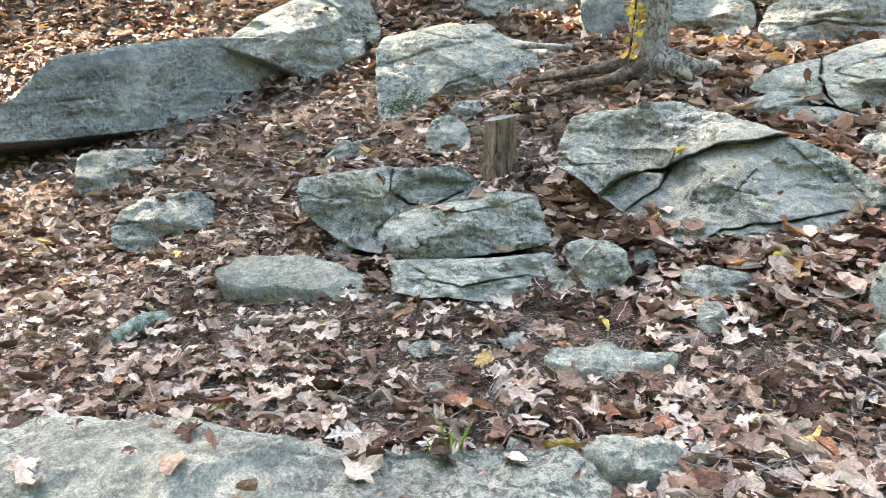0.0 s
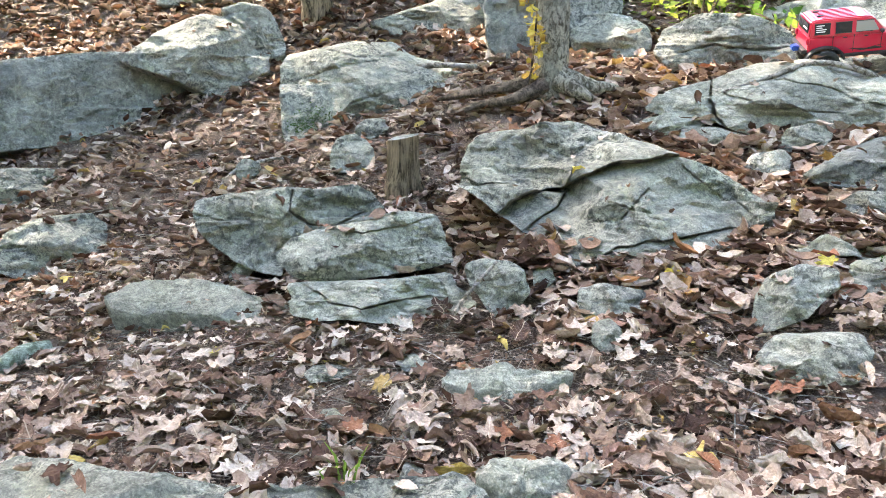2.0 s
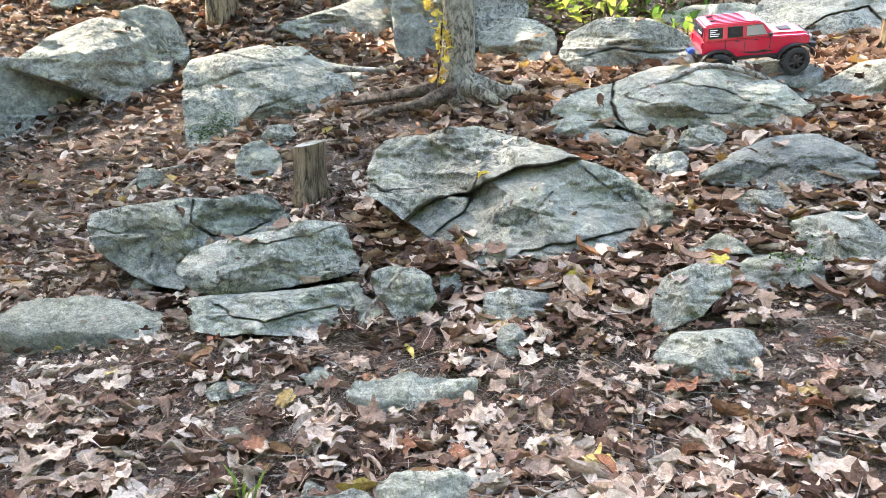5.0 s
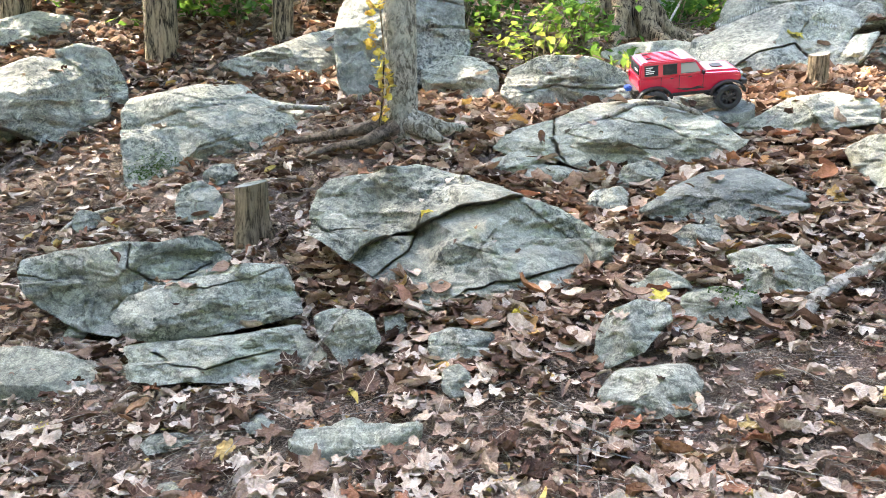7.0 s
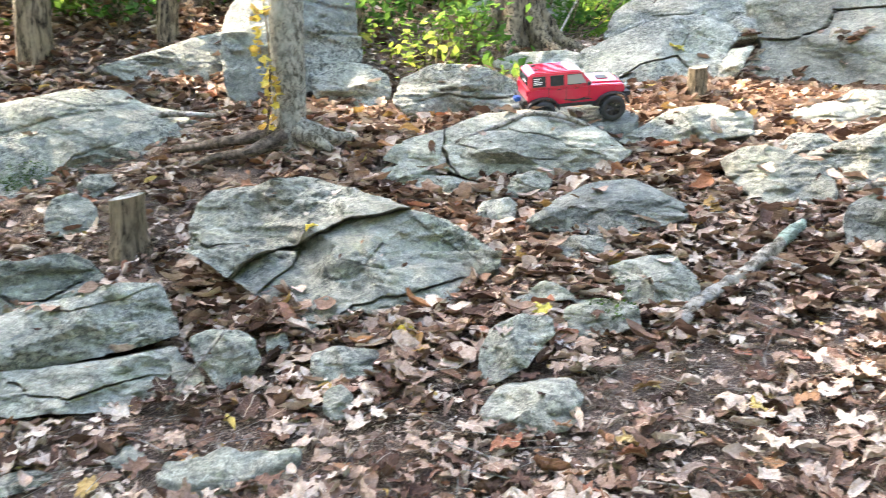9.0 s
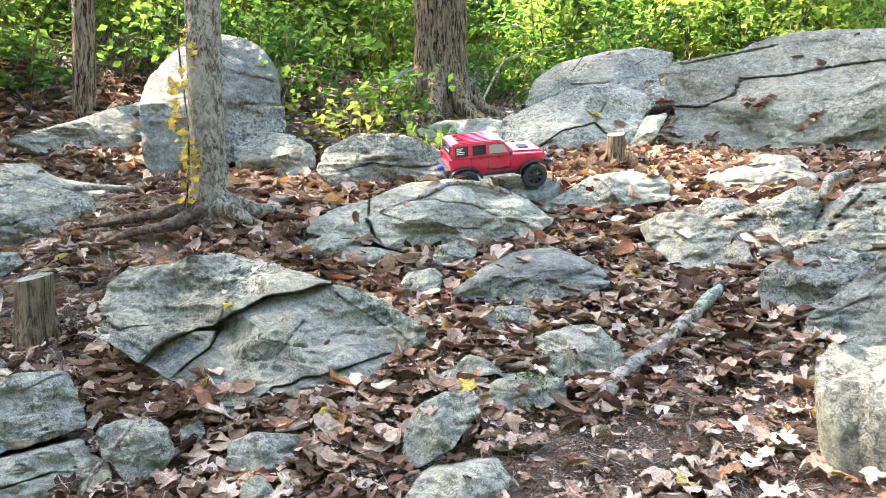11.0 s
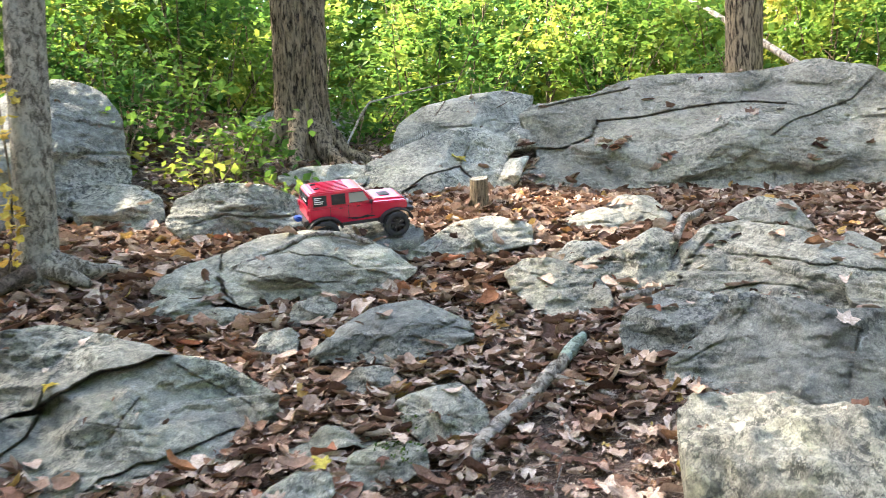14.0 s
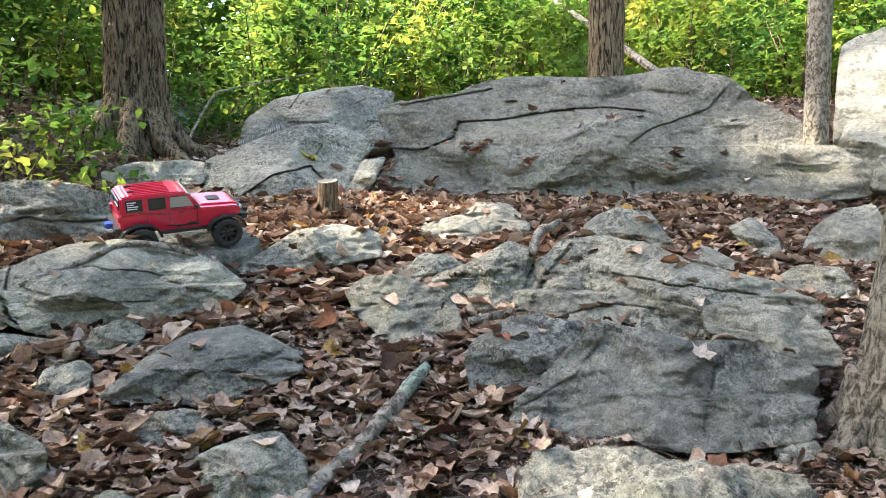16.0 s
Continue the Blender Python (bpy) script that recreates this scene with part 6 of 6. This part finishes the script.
rw = np.random.RandomState(5)
for k in range(54):
    # a band of saplings behind the trees and the outcrop
    f = (k + 0.5) / 54
    bx, by = -5.5 + 16.5 * f + rw.uniform(-0.3, 0.3), 0.0
    row = k % 3
    by = 7.3 + 1.5 * row + rw.uniform(-0.4, 0.4) - (0.62 * (bx - 4.2) if bx > 4.2 else 0)
    if bx > 4.2:
        bx += 0.35 * row
    shrub((bx, by, gz(bx, by)), 1.5 + 0.55 * row + rw.uniform(-0.2, 0.5), 0.8, 1500, 200 + k, "leafy yellow-green sapling in the sunlit undergrowth", leaf=(0.05, 0.125), stems=6)
for k, (bx, by, h, s, c) in enumerate(((1.78, 4.75, 0.42, 0.3, 220), (1.55, 4.35, 0.3, 0.2, 110), (2.0, 5.0, 0.5, 0.3, 160), (1.2, 4.9, 0.5, 0.3, 130), (-0.3, 6.0, 0.6, 0.4, 220), (0.7, 5.8, 0.7, 0.4, 260), (-1.2, 6.4, 0.7, 0.5, 260), (1.98, 4.15, 0.16, 0.12, 60), (3.3, 6.4, 0.7, 0.5, 300), (4.2, 6.0, 0.6, 0.5, 300), (5.1, 5.3, 0.55, 0.45, 260), (6.0, 4.9, 0.5, 0.4, 220), (6.9, 4.4, 0.6, 0.4, 220), (1.3, 5.4, 0.6, 0.35, 260), (1.0, 6.0, 0.8, 0.45, 340), (1.75, 6.1, 0.7, 0.4, 300), (0.45, 6.6, 0.9, 0.5, 360), (1.4, 6.7, 0.9, 0.5, 380), (2.9, 6.5, 0.9, 0.5, 340), (-0.5, 5.7, 0.7, 0.35, 240), (-1.0, 6.1, 0.9, 0.45, 300), (2.2, 6.9, 1.0, 0.5, 360), (-1.9, 6.6, 0.9, 0.5, 340), (-0.75, 5.55, 0.5, 0.35, 260), (-0.2, 5.5, 0.55, 0.35, 300), (0.3, 5.75, 0.6, 0.4, 320), (-0.45, 6.25, 0.8, 0.45, 380), (0.15, 6.2, 0.8, 0.45, 380), (0.85, 5.35, 0.45, 0.3, 220), (1.15, 5.75, 0.6, 0.4, 320), (1.6, 5.55, 0.5, 0.35, 260), (-1.4, 5.95, 0.7, 0.4, 320), (3.0, 6.0, 0.5, 0.35, 240), (3.45, 5.9, 0.5, 0.35, 240))):
    shrub((bx, by, gz(bx, by)), h, s, c, 300 + k, "low green sapling growing between grey rocks", leaf=(0.045, 0.085), stems=4)


def woods():
    """The wooded distance, a mass of leaves on a bank behind the saplings."""
    rnd = np.random.RandomState(9)
    n = 62000
    a = rnd.uniform(radians(-52), radians(88), n)
    d = rnd.uniform(12, 26, n)
    x, y = 0.7 + d * np.sin(a), 0.2 + d * np.cos(a)
    h = rnd.uniform(0, 1, n) ** 1.35 * (2.2 + 0.24 * d)
    z = ground_z(x, y) * 0.8 + 0.1 + h
    gap = np.array([noise.noise(Vector((p * 0.55, q * 0.55, r * 0.7))) for p, q, r in zip(x, y, z)])
    keep = gap > -0.6
    ob = scatter("woods", np.stack([x, y, z], 1)[keep], rnd.uniform(0.26, 0.55, n)[keep], DISTANT, GREEN_LEAF, rnd, 1.0)
    tagged(ob, "dense sunlit yellow-green woodland foliage in the distance", "woods", kind="stuff")

    # more foliage, added out of view round the rest, keeps low skylight off the slope
    n = 30000
    a, d = rnd.uniform(radians(88), radians(308), n), rnd.uniform(7.5, 18, n)
    x, y = 0.7 + d * np.sin(a), 0.2 + d * np.cos(a)
    z = ground_z(x, y) + 0.2 + rnd.uniform(0, 1, n) * (4.0 + 0.35 * d)
    ob = scatter("woods", np.stack([x, y, z], 1), rnd.uniform(0.3, 0.65, n), DISTANT, GREEN_LEAF, rnd, 1.0)
    tagged(ob, "unseen foliage added behind the camera to block low skylight", "woods", kind="stuff")


woods()


# spots given a sun patch by cutting the added crowns along the sun's ray, and how wide
CROWN_GAPS = ((2.1, 1.42, 0.45, 0.14), (3.3, 3.65, 1.0, 0.26), (5.5, 3.1, 1.55, 0.17))


def shade_crown_of(t, centre, radius, count, seed):
    """An added, unseen leafy crown placed sunward of a trunk to shade the slope, with limbs that carry it."""
    rnd = np.random.RandomState(seed)
    base = [o for o in t.children if o.name.startswith("trunk")][0]
    top = np.array(base.data.vertices[len(base.data.vertices) - 20].co)
    c = np.array(centre, float)
    for k in range(7):
        d = rnd.normal(0, 1, 3)
        d /= np.linalg.norm(d)
        end = c + d * radius * (0.8, 0.8, 0.35)
        tube("limb", [top - (0, 0, 1.2 + 0.2 * k), (top + end) / 2 + (0, 0, 0.2), end], [0.05, 0.035, 0.012], BARK_DARK, t, 8, seed=k)
    k = max(60, count // 60)
    clumps = c + rnd.normal(0, 0.5, (k, 3)) * radius * (1, 1, 0.32)
    pts = clumps[rnd.randint(0, k, count)] + rnd.normal(0, 0.3, (count, 3)) * (1, 1, 0.6)
    pts[:, 2] = np.maximum(pts[:, 2], 4.3)
    for x, y, z, wide in CROWN_GAPS:
        d = pts - (x, y, z)
        pts = pts[np.linalg.norm(np.cross(d, np.array(sun_dir)), axis=1) > wide]
    count = len(pts)
    scatter("shade_crown", pts, rnd.uniform(0.12, 0.22, count), SMALL, GREEN_LEAF, rnd, 0.6, t)


for _t, (_c, _rad, _n), _s in SHADE_CROWNS:
    shade_crown_of(_t, _c, _rad, _n, _s)


# yellow creeper on the pale tree
creeper = tagged(new("creeper"), "yellow-leaved creeper climbing a pale trunk", "creeper")
_r = np.random.RandomState(3)
_h = _r.uniform(0.0, 0.95, 70)
_pl = np.stack([0.69 + 0.03 * np.sin(_h * 9) + _r.uniform(-0.03, 0.03, 70), 3.44 + _r.uniform(-0.04, 0.03, 70), 0.82 + _h * 0.75], 1)
scatter("foliage", _pl, _r.uniform(0.035, 0.075, 70), FAR_LEAVES[:5], YELLOW_LEAF, _r, 1.0, creeper)
tube("vine", [(0.69, 3.44, 0.78), (0.71, 3.44, 1.1), (0.68, 3.45, 1.5), (0.7, 3.46, 1.75)], [0.005, 0.004, 0.004, 0.003], BARK_DARK, creeper, 6)


# moss, grass and single bright leaves
MOSS = leaf_material("moss", ((0.0, (0.03, 0.07, 0.012)), (1.0, (0.1, 0.17, 0.03))), 0.2)


def moss(at, yaw, size, n, seed):
    """A pad of moss on the face of a boulder."""
    rnd = np.random.RandomState(seed)
    px, pz = rnd.normal(0, size[0], n), rnd.normal(0, size[1], n)
    c, s = math.cos(radians(yaw)), math.sin(radians(yaw))
    pts = []
    for x, z in zip(px, pz):
        o = Vector((at[0] + c * x + 0.6 * s, at[1] + s * x - 0.6 * c, at[2] + z + 0.1))
        hit, nor, _, _ = ROCK_TOPS.ray_cast(o, Vector((-s, c, -0.2)))
        if hit and (hit - Vector(at)).length < 0.4:
            pts.append(hit)
    ob = scatter("moss", np.array(pts), rnd.uniform(0.008, 0.02, len(pts)), SMALL, MOSS, rnd, 1.0)
    return tagged(ob, "dark green moss growing on a boulder face", "moss", "moss pads", "stuff")


moss((-0.29, 3.6, 0.66), 10, (0.06, 0.035), 420, 1)
moss((-0.36, 3.6, 0.62), 10, (0.03, 0.02), 160, 2)
moss((1.6, 2.0, 0.46), -20, (0.03, 0.02), 200, 3)


def grass(at, n, height, seed, label):
    rnd = np.random.RandomState(seed)
    v, f = [], []
    for k in range(n):
        a, lean, h = rnd.uniform(0, 6.28), rnd.uniform(0.1, 0.8), height * rnd.uniform(0.5, 1)
        d = np.array((math.cos(a), math.sin(a), 0))
        sd = np.array((-d[1], d[0], 0)) * 0.003
        b = rnd.normal(0, 0.02, 3) * (1, 1, 0)
        i = len(v)
        mid = b + d * h * lean * 0.35 + np.array((0, 0, h * 0.6))
        v += [b - sd, b + sd, mid + sd, mid - sd, b + d * h * lean + np.array((0, 0, h * 0.85))]
        f += [(i, i + 1, i + 2, i + 3), (i + 3, i + 2, i + 4)]
    ob = mesh_object("grass_tuft", v, f, GREEN_LEAF)
    ob.location = at
    return tagged(ob, label, "grass", "grass tufts", "stuff")


grass((5.6, 2.95, gz(5.6, 2.95)), 60, 0.3, 1, "tuft of thin green grass beside a tree")
grass((5.75, 3.2, gz(5.75, 3.2)), 40, 0.22, 2, "tuft of thin green grass beside a tree")
grass((0.28, 1.27, gz(0.28, 1.27) + 0.01), 14, 0.08, 3, "few green grass blades among dry leaves")


def bright_leaf(at, size, seed, label, mat=None, kind=0):
    v, f = NEAR_LEAVES[kind]
    rnd = np.random.RandomState(seed)
    R = rotations(rnd, 1, 0.5)[0]
    o = Vector((at[0], at[1], at[2] + 1.0))
    hit, _, _, _ = ROCK_TOPS.ray_cast(o, Vector((0, 0, -1)))
    z = max(hit.z if hit else -9, gz(at[0], at[1]) + 0.035)
    ob = mesh_object("leaf", (v @ R.T) * size, f, mat or YELLOW_LEAF)
    ob.location = (at[0], at[1], z + 0.012)
    return tagged(ob, label, "leaf", "single bright leaves")


for k, (x, y, z, sz, ye) in enumerate(((3.11, 4.47, 1.4, 0.15, 1), (0.81, 2.4, 0.62, 0.06, 1), (1.02, 2.0, 0.36, 0.09, 1), (-0.02, 2.36, 0.44, 0.1, 0), (1.3, 2.55, 0.65, 0.11, 0), (1.12, 1.98, 0.36, 0.12, 0), (3.6, 4.35, 1.4, 0.13, 0), (4.0, 4.2, 1.3, 0.14, 0), (4.8, 3.7, 1.3, 0.14, 0), (1.7, 1.98, 0.48, 0.07, 0), (1.57, 1.9, 0.42, 0.1, 0), (1.35, 1.84, 0.38, 0.07, 1), (2.43, 1.55, 0.5, 0.09, 0), (0.2, 0.98, 0.24, 0.09, 0))):
    bright_leaf((x, y, z), sz, 500 + k, "bright yellow autumn leaf lying on grey rock" if ye else "curled brown leaf lying on grey rock", YELLOW_LEAF if ye else DRY_LEAF_ONE, k % 8)
